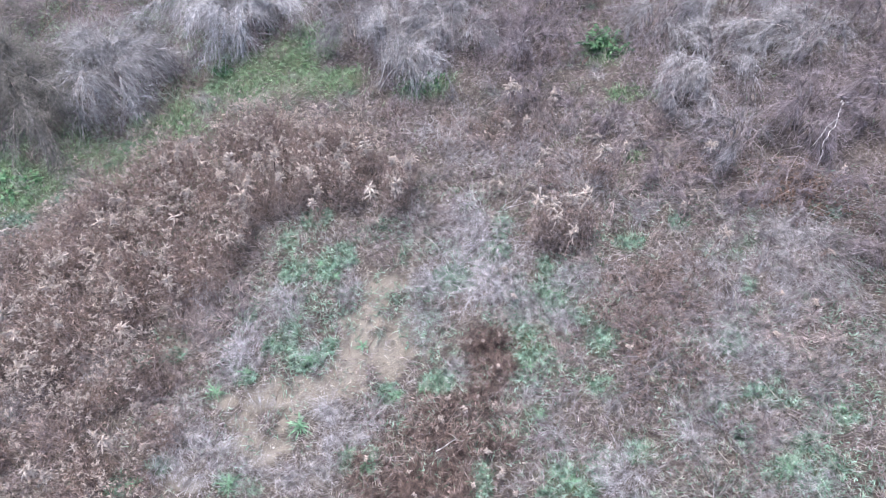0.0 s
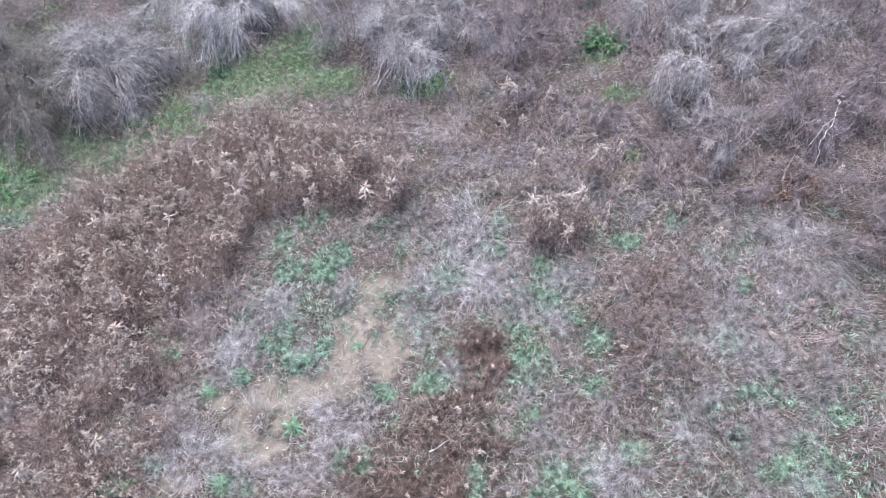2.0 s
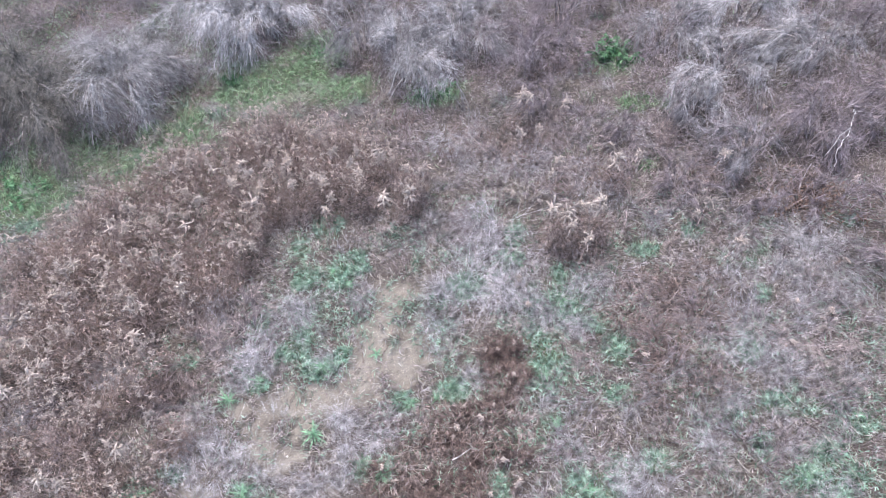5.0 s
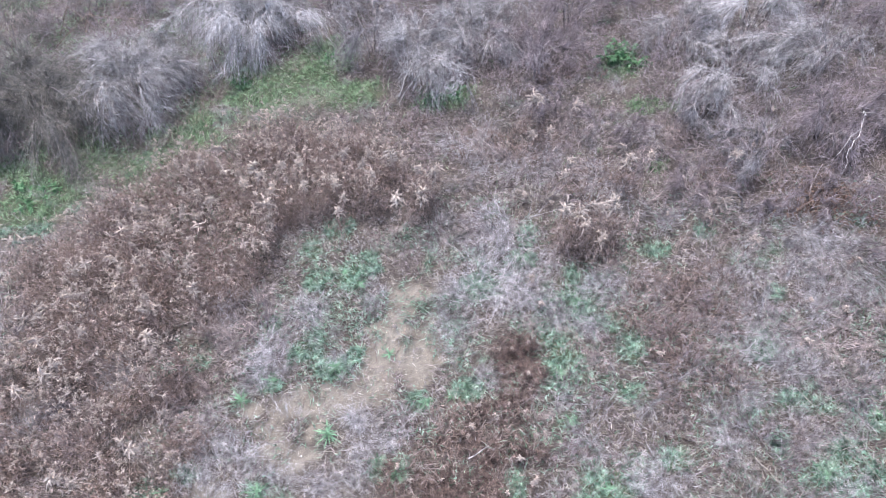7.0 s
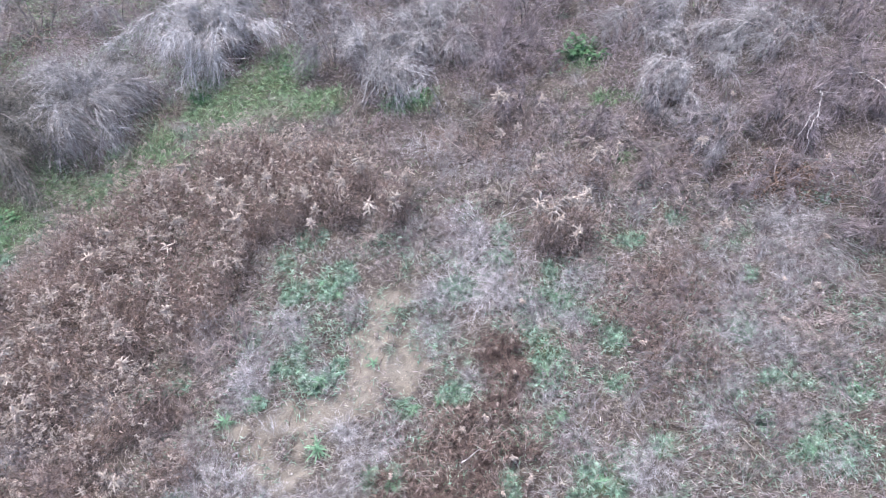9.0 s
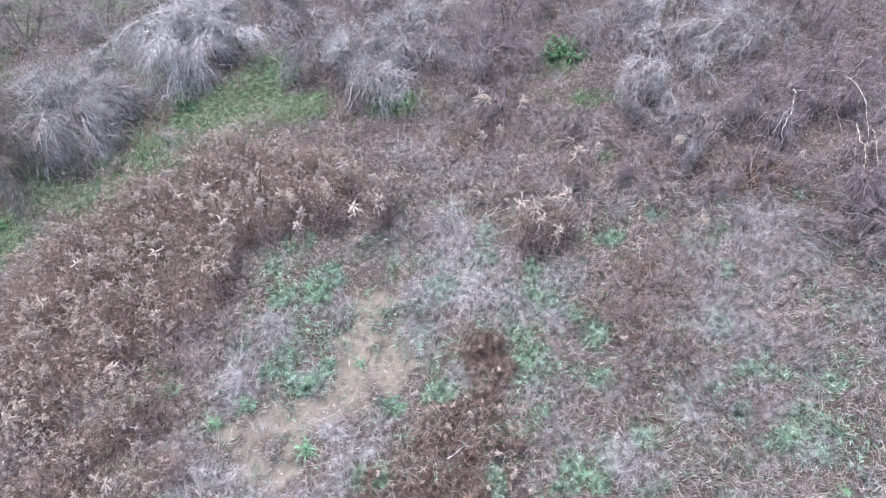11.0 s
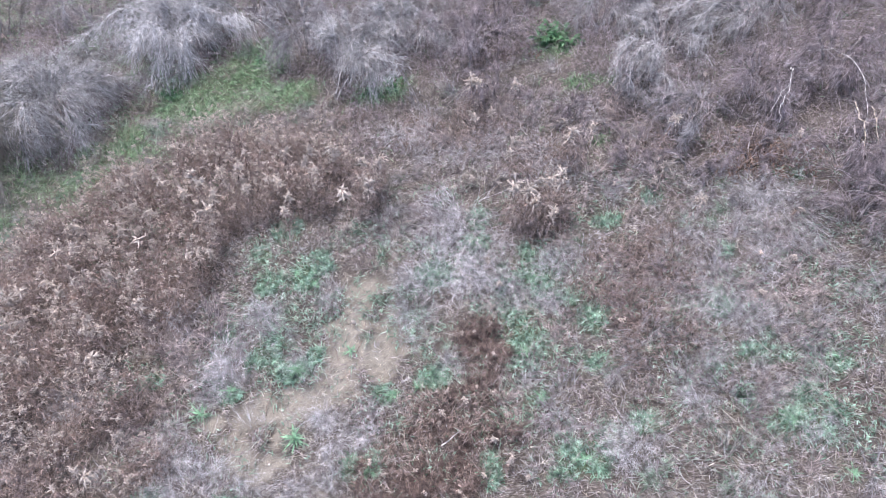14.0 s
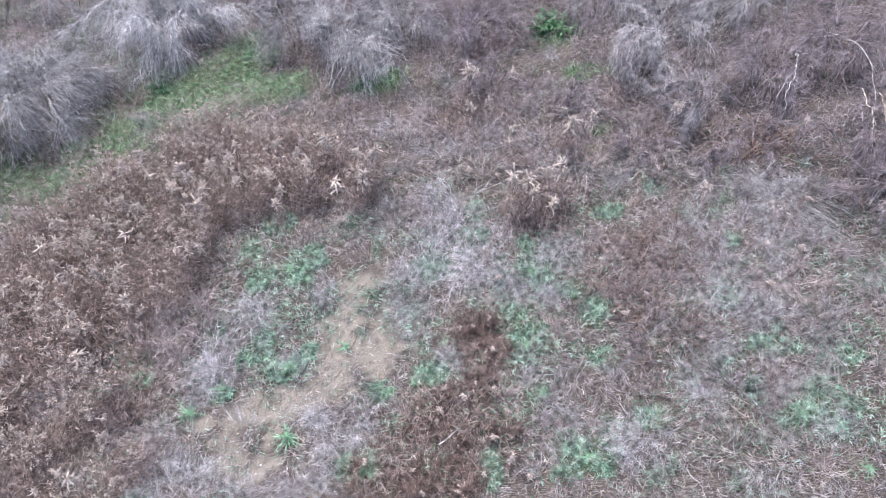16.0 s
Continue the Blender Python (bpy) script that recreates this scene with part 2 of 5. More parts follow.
def plant(name, stops, rough=0.85, drift=0.45, glow_through=0.0, patchy=0.65):
    """Plant matter: each strand takes a tone of its own from the ramp, drifting over the slope, with mottling along it."""
    m, t, b = material(name, rough)
    geo, ramp = t.nodes.new("ShaderNodeNewGeometry"), t.nodes.new("ShaderNodeValToRGB")
    big, fine = t.nodes.new("ShaderNodeTexNoise"), t.nodes.new("ShaderNodeTexNoise")
    big.inputs["Scale"].default_value, fine.inputs["Scale"].default_value = 2.0, 38.0
    mix = t.nodes.new("ShaderNodeMix")
    mix.inputs[0].default_value = drift
    t.links.new(geo.outputs["Position"], big.inputs["Vector"])
    t.links.new(geo.outputs["Position"], fine.inputs["Vector"])
    t.links.new(geo.outputs["Random Per Island"], mix.inputs[2])
    t.links.new(big.outputs[0], mix.inputs[3])
    t.links.new(mix.outputs[0], ramp.inputs[0])
    while len(ramp.color_ramp.elements) < len(stops):
        ramp.color_ramp.elements.new(0.5)
    for e, (at, rgb) in zip(ramp.color_ramp.elements, stops):
        e.position, e.color = at, (*rgb, 1)
    hsv, span = t.nodes.new("ShaderNodeHueSaturation"), t.nodes.new("ShaderNodeMapRange")
    span.inputs["From Min"].default_value, span.inputs["From Max"].default_value = 0.3, 0.7
    span.inputs["To Min"].default_value, span.inputs["To Max"].default_value = 0.78, 1.2
    clump, wide = t.nodes.new("ShaderNodeTexNoise"), t.nodes.new("ShaderNodeMapRange")
    clump.inputs["Scale"].default_value, clump.inputs["Detail"].default_value = 9.0, 3.0
    wide.inputs["From Min"].default_value, wide.inputs["From Max"].default_value = 0.32, 0.68
    wide.inputs["To Min"].default_value, wide.inputs["To Max"].default_value = 1 - patchy, 1 + patchy
    product = t.nodes.new("ShaderNodeMath")
    product.operation = "MULTIPLY"
    t.links.new(geo.outputs["Position"], clump.inputs["Vector"])
    t.links.new(clump.outputs[0], wide.inputs[0])
    t.links.new(fine.outputs[0], span.inputs[0])
    t.links.new(span.outputs[0], product.inputs[0])
    t.links.new(wide.outputs[0], product.inputs[1])
    info, own, tone = t.nodes.new("ShaderNodeObjectInfo"), t.nodes.new("ShaderNodeMapRange"), t.nodes.new("ShaderNodeMath")
    own.inputs["To Min"].default_value, own.inputs["To Max"].default_value = 0.82, 1.18
    tone.operation = "MULTIPLY"
    t.links.new(info.outputs["Random"], own.inputs[0])
    t.links.new(own.outputs[0], tone.inputs[0])
    t.links.new(product.outputs[0], tone.inputs[1])
    t.links.new(tone.outputs[0], hsv.inputs["Value"])
    t.links.new(ramp.outputs[0], hsv.inputs["Color"])
    t.links.new(hsv.outputs[0], b.inputs["Base Color"])
    if glow_through:
        thin, add = t.nodes.new("ShaderNodeBsdfTranslucent"), t.nodes.new("ShaderNodeMixShader")
        add.inputs[0].default_value = glow_through
        t.links.new(hsv.outputs[0], thin.inputs[0])
        t.links.new(b.outputs[0], add.inputs[1])
        t.links.new(thin.outputs[0], add.inputs[2])
        t.links.new(add.outputs[0], t.nodes["Material Output"].inputs[0])
    return m


M_PALE = plant("bleached_grass", [(0.1, (0.221, 0.202, 0.192)), (0.45, (0.400, 0.377, 0.370)), (0.85, (0.520, 0.497, 0.497))], glow_through=0.2)
M_STRAW = plant("straw", [(0.12, (0.128, 0.106, 0.080)), (0.4, (0.296, 0.260, 0.211)), (0.62, (0.400, 0.367, 0.323)), (0.88, (0.514, 0.478, 0.436))], glow_through=0.2)
M_GREEN = plant("living_grass", [(0.1, (0.085, 0.148, 0.090)), (0.4, (0.210, 0.314, 0.220)), (0.65, (0.341, 0.447, 0.347)), (0.9, (0.478, 0.529, 0.429))], 0.6, glow_through=0.3)
M_LUSH = plant("lush_grass", [(0.1, (0.074, 0.145, 0.075)), (0.4, (0.167, 0.265, 0.145)), (0.65, (0.260, 0.370, 0.220)), (0.9, (0.400, 0.475, 0.340))], 0.6, glow_through=0.3)
M_OLIVE = plant("olive_straw", [(0.1, (0.13, 0.108, 0.078)), (0.45, (0.29, 0.255, 0.2)), (0.85, (0.46, 0.42, 0.35))], glow_through=0.2)
M_BROWN = plant("brown_weeds", [(0.1, (0.094, 0.064, 0.056)), (0.4, (0.248, 0.187, 0.163)), (0.7, (0.407, 0.330, 0.303)), (0.92, (0.660, 0.583, 0.556))])
M_MIXED = plant("withered_weeds", [(0.1, (0.086, 0.064, 0.062)), (0.45, (0.264, 0.212, 0.208)), (0.85, (0.488, 0.418, 0.417))])
M_DARK = plant("dark_brown_weeds", [(0.1, (0.059, 0.041, 0.038)), (0.45, (0.156, 0.111, 0.098)), (0.8, (0.342, 0.262, 0.238))])
M_PINK = plant("pinkish_grass", [(0.1, (0.248, 0.194, 0.177)), (0.5, (0.429, 0.356, 0.330)), (0.9, (0.545, 0.480, 0.455))], glow_through=0.2)
M_PLUME = plant("seed_fluff", [(0.1, (0.474, 0.382, 0.317)), (0.5, (0.639, 0.546, 0.479)), (0.9, (0.803, 0.712, 0.641))], 0.95, glow_through=0.25, patchy=0.25)
M_DEADLEAF = plant("curled_dead_leaf", [(0.1, (0.086, 0.057, 0.049)), (0.5, (0.248, 0.181, 0.154)), (0.85, (0.475, 0.383, 0.346))])
M_TWIG = plant("grey_twigs", [(0.1, (0.093, 0.082, 0.084)), (0.45, (0.228, 0.211, 0.213)), (0.85, (0.414, 0.392, 0.398))])
M_TWIG_PALE = plant("pale_twigs", [(0.1, (0.289, 0.269, 0.269)), (0.45, (0.481, 0.457, 0.453)), (0.85, (0.609, 0.585, 0.583))])
M_TWIG_MID = plant("ash_twigs", [(0.1, (0.193, 0.176, 0.174)), (0.45, (0.362, 0.339, 0.335)), (0.85, (0.478, 0.456, 0.450))])
M_LAVENDER = plant("soft_lavender_weeds", [(0.1, (0.273, 0.253, 0.256)), (0.5, (0.495, 0.465, 0.471)), (0.9, (0.696, 0.665, 0.669))], glow_through=0.15)
M_TWIG_BROWN = plant("olive_brown_twigs", [(0.1, (0.061, 0.056, 0.046)), (0.5, (0.169, 0.156, 0.139)), (0.9, (0.295, 0.277, 0.255))])
M_TWIG_RED = plant("purple_brown_twigs", [(0.1, (0.099, 0.075, 0.077)), (0.5, (0.242, 0.198, 0.203)), (0.9, (0.372, 0.332, 0.339))])
M_BARK = plant("shrub_bark", [(0.1, (0.18, 0.15, 0.14)), (0.9, (0.42, 0.37, 0.35))], 0.9)
M_BLEACHED = plant("bleached_wood", [(0.1, (0.38, 0.35, 0.33)), (0.9, (0.6, 0.57, 0.55))], 0.8)
M_TAN = plant("tan_cane", [(0.1, (0.36, 0.29, 0.22)), (0.9, (0.55, 0.47, 0.39))], 0.8)
M_STICK = plant("brown_stick", [(0.1, (0.16, 0.11, 0.085)), (0.9, (0.34, 0.27, 0.22))], 0.9)
M_MINT = plant("mint_green_leaf", [(0.1, (0.148, 0.268, 0.171)), (0.5, (0.257, 0.410, 0.302)), (0.9, (0.467, 0.604, 0.502))], 0.6, 0.3, 0.25)
M_ROSETTE = plant("rosette_leaf", [(0.1, (0.121, 0.231, 0.132)), (0.6, (0.198, 0.341, 0.209)), (0.95, (0.330, 0.473, 0.319))], 0.55, 0.2, 0.15)
M_LEAFY = plant("leafy_weed", [(0.1, (0.06, 0.145, 0.06)), (0.6, (0.12, 0.25, 0.12)), (0.95, (0.22, 0.36, 0.2))], 0.55, 0.2, 0.2)
M_RUST = plant("rust_leaf", [(0.1, (0.12, 0.075, 0.058)), (0.9, (0.26, 0.175, 0.135))], 0.8)
M_CLOD = plant("soil_clod", [(0.1, (0.17, 0.14, 0.105)), (0.6, (0.29, 0.25, 0.2)), (0.95, (0.5, 0.45, 0.38))], 0.95)
M_STONE = plant("pale_stone", [(0.1, (0.34, 0.31, 0.28)), (0.9, (0.52, 0.48, 0.44))], 0.9)


def ground_material():
    m, t, b = material("earth", 0.95)
    geo = t.nodes.new("ShaderNodeNewGeometry")

    def noise_tex(scale, detail):
        n = t.nodes.new("ShaderNodeTexNoise")
        n.inputs["Scale"].default_value, n.inputs["Detail"].default_value = scale, detail
        t.links.new(geo.outputs["Position"], n.inputs["Vector"])
        return n.outputs[0]

    def ramp(value, *stops):
        r = t.nodes.new("ShaderNodeValToRGB")
        while len(r.color_ramp.elements) < len(stops):
            r.color_ramp.elements.new(0.5)
        for e, (at, rgb) in zip(r.color_ramp.elements, stops):
            e.position, e.color = at, (*rgb, 1)
        t.links.new(value, r.inputs[0])
        return r.outputs[0]

    def blend(fac, a, c):
        x = t.nodes.new("ShaderNodeMix")
        x.data_type = "RGBA"
        t.links.new(fac, x.inputs[0]), t.links.new(a, x.inputs[6]), t.links.new(c, x.inputs[7])
        return x.outputs[2]

    def layer(name):
        a = t.nodes.new("ShaderNodeAttribute")
        a.attribute_name = name
        return a.outputs["Fac"]

    def fibres(turn, length, width):
        """Streaks like matted stalks, all lying one way."""
        m, n = t.nodes.new("ShaderNodeMapping"), t.nodes.new("ShaderNodeTexNoise")
        m.inputs["Rotation"].default_value = (0, 0, turn)
        m.inputs["Scale"].default_value = (1 / length, 1 / width, 1 / length)
        n.inputs["Scale"].default_value, n.inputs["Detail"].default_value, n.inputs["Distortion"].default_value = 1.0, 3.0, 0.6
        t.links.new(geo.outputs["Position"], m.inputs["Vector"])
        t.links.new(m.outputs[0], n.inputs["Vector"])
        return n.outputs[0]

    weave = fibres(0.4, 0.12, 0.012)
    for turn in (1.5, 2.5):
        top = t.nodes.new("ShaderNodeMath")
        top.operation = "MAXIMUM"
        t.links.new(weave, top.inputs[0]), t.links.new(fibres(turn, 0.1, 0.011), top.inputs[1])
        weave = top.outputs[0]
    # low stops darkened: shade in the gaps between stalks, put into the thatch colour
    thatch = ramp(weave, (0.42, (0.032, 0.025, 0.021)), (0.6, (0.11, 0.09, 0.078)), (0.74, (0.36, 0.32, 0.28)))
    loam = ramp(noise_tex(2.3, 9), (0.3, (0.172, 0.15, 0.122)), (0.55, (0.262, 0.234, 0.197)), (0.75, (0.338, 0.31, 0.27)))
    crumbs = ramp(noise_tex(48, 4), (0.3, (0.125, 0.105, 0.083)), (0.55, (0.265, 0.232, 0.188)), (0.75, (0.4, 0.362, 0.308)))
    half = t.nodes.new("ShaderNodeValue")
    half.outputs[0].default_value = 0.45
    turf = ramp(noise_tex(22, 6), (0.3, (0.05, 0.062, 0.034)), (0.7, (0.14, 0.165, 0.1)))
    colour = blend(layer("turf"), thatch, turf)
    colour = blend(layer("soil"), colour, blend(half.outputs[0], loam, crumbs))
    t.links.new(colour, b.inputs["Base Color"])
    bump = t.nodes.new("ShaderNodeBump")
    bump.inputs["Strength"].default_value, bump.inputs["Distance"].default_value = 0.6, 0.03
    t.links.new(noise_tex(30, 8), bump.inputs["Height"])
    t.links.new(bump.outputs[0], b.inputs["Normal"])
    return m


# ---- mesh tools ----
def raw_mesh(name, points, tris=(), quads=()):
    tris, quads = np.asarray(tris, np.int32).reshape(-1, 3), np.asarray(quads, np.int32).reshape(-1, 4)
    me = bpy.data.meshes.new(name)
    me.vertices.add(len(points))
    me.vertices.foreach_set("co", np.asarray(points, np.float32).ravel())
    loops = np.concatenate([quads.ravel(), tris.ravel()])
    me.loops.add(len(loops))
    me.loops.foreach_set("vertex_index", loops)
    starts = np.concatenate([np.arange(len(quads)) * 4, len(quads) * 4 + np.arange(len(tris)) * 3]).astype(np.int32)
    me.polygons.add(len(starts))
    me.polygons.foreach_set("loop_start", starts)
    me.update(calc_edges=True)
    return me


def unit(v):
    return v / np.maximum(np.linalg.norm(v, axis=-1, keepdims=True), 1e-9)


def along(p0, d, length, sag, s):
    """Points at s along strands that start at p0 towards d and sink by sag times their length."""
    p = p0 + d * (length * s)[:, None]
    p[:, 2] -= sag * length * s * s
    return p


def blades(p0, d, length, width, sag):
    """Grass blades: narrow, folded over once, ending in a point."""
    n = len(p0)
    side = unit(np.cross(d, rng.normal(0, 0.5, (n, 3)) + (0, 0, 1.0))) * 1.2 * width[:, None]
    mid, tip = along(p0, d, length, sag, np.full(n, 0.55)), along(p0, d, length, sag, np.ones(n))
    pts = np.stack([p0 - side, p0 + side, mid + side * 0.75, mid - side * 0.75, tip], 1).reshape(-1, 3)
    k = np.arange(n)[:, None] * 5
    return pts, k + [[3, 2, 4]], k + [[0, 1, 2, 3]]


def spikes(p0, d, length, radius, sag, taper=0.75):
    """Round thin stalks of three sides, bent once, ending in a point."""
    n = len(p0)
    a = unit(np.cross(d, rng.normal(0, 1, (n, 3))))
    c = np.cross(d, a)
    rings = []
    for s, r in ((0.0, 1.0), (0.5, taper)):
        o = along(p0, d, length, sag, np.full(n, s))
        rings += [o + (a * math.cos(q) + c * math.sin(q)) * (1.12 * radius * r)[:, None] for q in (0, 2.1, 4.2)]
    pts = np.stack(rings + [along(p0, d, length, sag, np.ones(n))], 1).reshape(-1, 3)
    k = np.arange(n)[:, None, None] * 7
    quads = k + np.array([[0, 1, 4, 3], [1, 2, 5, 4], [2, 0, 3, 5]])
    tris = k + np.array([[3, 4, 6], [4, 5, 6], [5, 3, 6]])
    return pts, tris.reshape(-1, 3), quads.reshape(-1, 4)


def ribbons(p0, d, length, width, sag, curl=0.3, segs=3):
    """Fine dry strands that curl to a side and droop along their length, ending in a point."""
    n = len(p0)
    bend = unit(np.cross(d, rng.normal(0, 1, (n, 3)))) * (rng.normal(0, curl, n) * length)[:, None]
    side = unit(np.cross(d, rng.normal(0, 0.6, (n, 3)) + (0, 0, 1.0))) * width[:, None]
    rows = []
    for i in range(segs):
        s = i / segs
        o = along(p0, d, length, sag, np.full(n, s)) + bend * s * s
        rows += [o - side * (1 - 0.6 * s), o + side * (1 - 0.6 * s)]
    pts = np.stack(rows + [along(p0, d, length, sag, np.ones(n)) + bend], 1).reshape(-1, 3)
    k = np.arange(n)[:, None, None] * (2 * segs + 1)
    quads = (k + np.array([[2 * i, 2 * i + 1, 2 * i + 3, 2 * i + 2] for i in range(segs - 1)])).reshape(-1, 4)
    return pts, (k + np.array([[2 * segs - 2, 2 * segs - 1, 2 * segs]])).reshape(-1, 3), quads


def cones(p0, d, length, radius):
    """Straight thin twigs of three sides, ending in a point."""
    n = len(p0)
    a = unit(np.cross(d, rng.normal(0, 1, (n, 3))))
    c = np.cross(d, a)
    ring = [p0 + (a * math.cos(q) + c * math.sin(q)) * 1.12 * radius[:, None] for q in (0, 2.1, 4.2)]
    pts = np.stack(ring + [p0 + d * length[:, None]], 1).reshape(-1, 3)
    k = np.arange(n)[:, None, None] * 4
    return pts, (k + np.array([[0, 1, 3], [1, 2, 3], [2, 0, 3]])).reshape(-1, 3), np.zeros((0, 4), int)


def joined(pieces):
    pts, tris, quads, base = [], [], [], 0
    for p, t, q in pieces:
        pts.append(p), tris.append(np.asarray(t).reshape(-1, 3) + base), quads.append(np.asarray(q).reshape(-1, 4) + base)
        base += len(p)
    return np.concatenate(pts), np.concatenate(tris), np.concatenate(quads)


def tube(points, radii, sides=6):
    """A closed tapered tube along a line of points."""
    points = np.asarray(points, float)
    n = len(points)
    tangent = unit(np.gradient(points, axis=0))
    a = unit(np.cross(tangent, (0.31, 0.17, 0.93)))
    c = np.cross(tangent, a)
    q = np.arange(sides) * 2 * math.pi / sides
    pts = (points[:, None] + (a[:, None] * np.cos(q)[None, :, None] + c[:, None] * np.sin(q)[None, :, None]) * np.asarray(radii)[:, None, None]).reshape(-1, 3)
    pts = np.concatenate([pts, points[:1], points[-1:]])
    quads, tris = [], []
    for i in range(n - 1):
        for j in range(sides):
            k = (j + 1) % sides
            quads.append((i * sides + j, i * sides + k, (i + 1) * sides + k, (i + 1) * sides + j))
    for j in range(sides):
        k = (j + 1) % sides
        tris += [(k, j, n * sides), ((n - 1) * sides + j, (n - 1) * sides + k, n * sides + 1)]
    return pts, np.array(tris), np.array(quads)


def part(name, pieces, mat, parent=None, label="", smooth=False):
    """One mesh object out of pieces, under a thing or a part."""
    me = raw_mesh(name, *joined(pieces))
    me.materials.append(mat)
    if smooth:
        me.polygons.foreach_set("use_smooth", np.ones(len(me.polygons), bool))
    ob = new(name, me)
    if parent is not None:
        ob.parent = parent
    return tagged(ob, label) if label else ob


def heading(azimuth, rise):
    return np.stack([np.cos(azimuth) * np.cos(rise), np.sin(azimuth) * np.cos(rise), np.sin(rise)], -1)


# ---- the ground ----
def graded(low, high, fine_low, fine_high, fine, coarse):
    a = np.concatenate([np.arange(low, fine_low, coarse), np.arange(fine_low, fine_high, fine), np.arange(fine_high, high, coarse)])
    far = np.cumsum(1.35 ** np.arange(1, 19)) * 1.2
    return np.concatenate([low - far[::-1], a, [high], high + far])


def build_ground():
    gx, gy = graded(-17, 13, -4.8, 0.6, 0.06, 0.2), graded(-7.5, 14, -5.2, -0.6, 0.06, 0.2)
    far = np.array([3.0, 7, 14, 25, 40])
    gx, gy = (np.concatenate([a[0] - far[::-1], a, a[-1] + far]) for a in (gx, gy))
    x, y = np.meshgrid(gx, gy, indexing="ij")
    pts = np.stack([x, y, height(x, y)], -1).reshape(-1, 3)
    i, j = np.meshgrid(np.arange(len(gx) - 1), np.arange(len(gy) - 1), indexing="ij")
    k = (i * len(gy) + j).ravel()
    quads = np.stack([k, k + len(gy), k + len(gy) + 1, k + 1], -1)
    me = raw_mesh("ground", pts, quads=quads)
    me.polygons.foreach_set("use_smooth", np.ones(len(me.polygons), bool))
    for name, values in (("soil", cover(DIRT, x, y, 21, 4.0)), ("turf", np.maximum(cover(GREEN, x, y, 3), cover(GREEN_SMALL, x, y, 4)))):
        me.attributes.new(name, "FLOAT", "POINT").data.foreach_set("value", values.ravel().astype(np.float32))
    me.materials.append(ground_material())
    return tagged(new("ground", me), "sloping ground of bare tan soil, thatch and turf", "ground", kind="structure")


build_ground()


def on_ground(x, y, lift=-0.01):
    return np.stack([x, y, height(x, y) + lift], -1)


def mottle(x, y, size, seed, at, sharp):
    """Blotches of about that size, 0 to 1, covering less as at rises."""
    return np.clip((fractal(x, y, size, seed) - at) * sharp + 0.5, 0, 1)


def f_dirt(x, y):
    return cover(DIRT, x, y, 21, 4.0) * (0.55 + 0.45 * mottle(x, y, 0.35, 22, 0.42, 6))


def f_green(x, y):
    return np.maximum(cover(GREEN, x, y, 3), cover(GREEN_SMALL, x, y, 4))


def f_stand(x, y):
    return cover(STAND, x, y, 31)


def stand_height(x, y):
    return np.clip((y + 6.0) / 3.2, 0.5, 1.0)


def f_dark(x, y):
    return cover(DARK, x, y, 41, 4.4) * (0.3 + 0.7 * mottle(x, y, 0.22, 42, 0.47, 5))


def f_pale(x, y):
    return cover(PALE, x, y, 51)


def f_thicket(x, y):
    return cover(THICKET, x, y, 61)


def combed(x, y, seed, spread):
    """Directions in which the grass has been laid over: alike near by, swirling over a metre or so."""
    return 2 * math.pi * 1.6 * value_noise(x, y, 0.9, seed) + rng.normal(0, spread, len(x))


# ---- grass and litter that nobody could count ----
def lay_grass(name, n, weight, mat, label, lengths, widths, rise, sag, spread=0.7, seed=71, lift=-0.01, strand=blades):
    x, y = scatter(n, weight)
    k = len(x)
    d = heading(combed(x, y, seed, spread), np.radians(rng.normal(rise[0], rise[1], k)).clip(0.05, 1.5))
    ob = part(name, [strand(on_ground(x, y, lift), d, rng.uniform(*lengths, k), rng.uniform(*widths, k), rng.uniform(*sag, k))], mat)
    return tagged(ob, label, "grass", kind="stuff")


def f_middle(x, y):
    return np.exp(-((x + 0.3) / 3.6) ** 2 - ((y + 1.2) / 2.2) ** 2)


def w_straw(x, y):
    open_ground = (1 - 0.9 * f_dirt(x, y)) * (1 - 0.7 * f_green(x, y)) * (1 - 0.6 * f_stand(x, y)) * (1 - 0.8 * f_thicket(x, y))
    return open_ground * (0.2 + 0.35 * mottle(x, y, 0.9, 91, 0.5, 4) + 0.6 * mottle(x, y, 0.32, 107, 0.5, 7))


def w_pale(x, y):
    blotch = 0.5 * mottle(x, y, 0.8, 92, 0.55, 6) * np.clip(1.15 - 0.14 * (y + 5), 0.25, 1)
    return np.maximum(f_pale(x, y), blotch * (1 - f_stand(x, y))) * (1 - 0.85 * f_dirt(x, y)) * (1 - 0.7 * f_dark(x, y)) * (1 - 0.75 * f_thicket(x, y)) * (0.25 + 0.75 * mottle(x, y, 0.28, 108, 0.48, 7))


def w_green(x, y):
    thin = mottle(x, y, 0.55, 93, 0.48, 5) * (0.06 + 0.42 * f_middle(x, y) + 0.2 * np.clip((x - 3) / 2, 0, 1) * np.clip((0 - y) / 2, 0, 1))
    valley = 0.9 * np.clip((y - 1.2 + 0.55 * (x + 9)) / 2, 0, 1) * np.clip((-4 - x) / 2, 0, 1) * mottle(x, y, 0.8, 94, 0.45, 4)
    return np.maximum(np.maximum(f_green(x, y) * np.where(y > 2, 2.4, 1.5) * (0.35 + 0.65 * mottle(x, y, 0.3, 96, 0.48, 6)), thin * (1 - f_stand(x, y))), valley) * (1 - 0.8 * f_dirt(x, y))


def w_lush(x, y):
    return w_green(x, y) * np.where(y > 1.6, 1.0, 0.0)


def w_mint(x, y):
    return w_green(x, y) * np.where(y > 1.6, 0.0, 1.0)


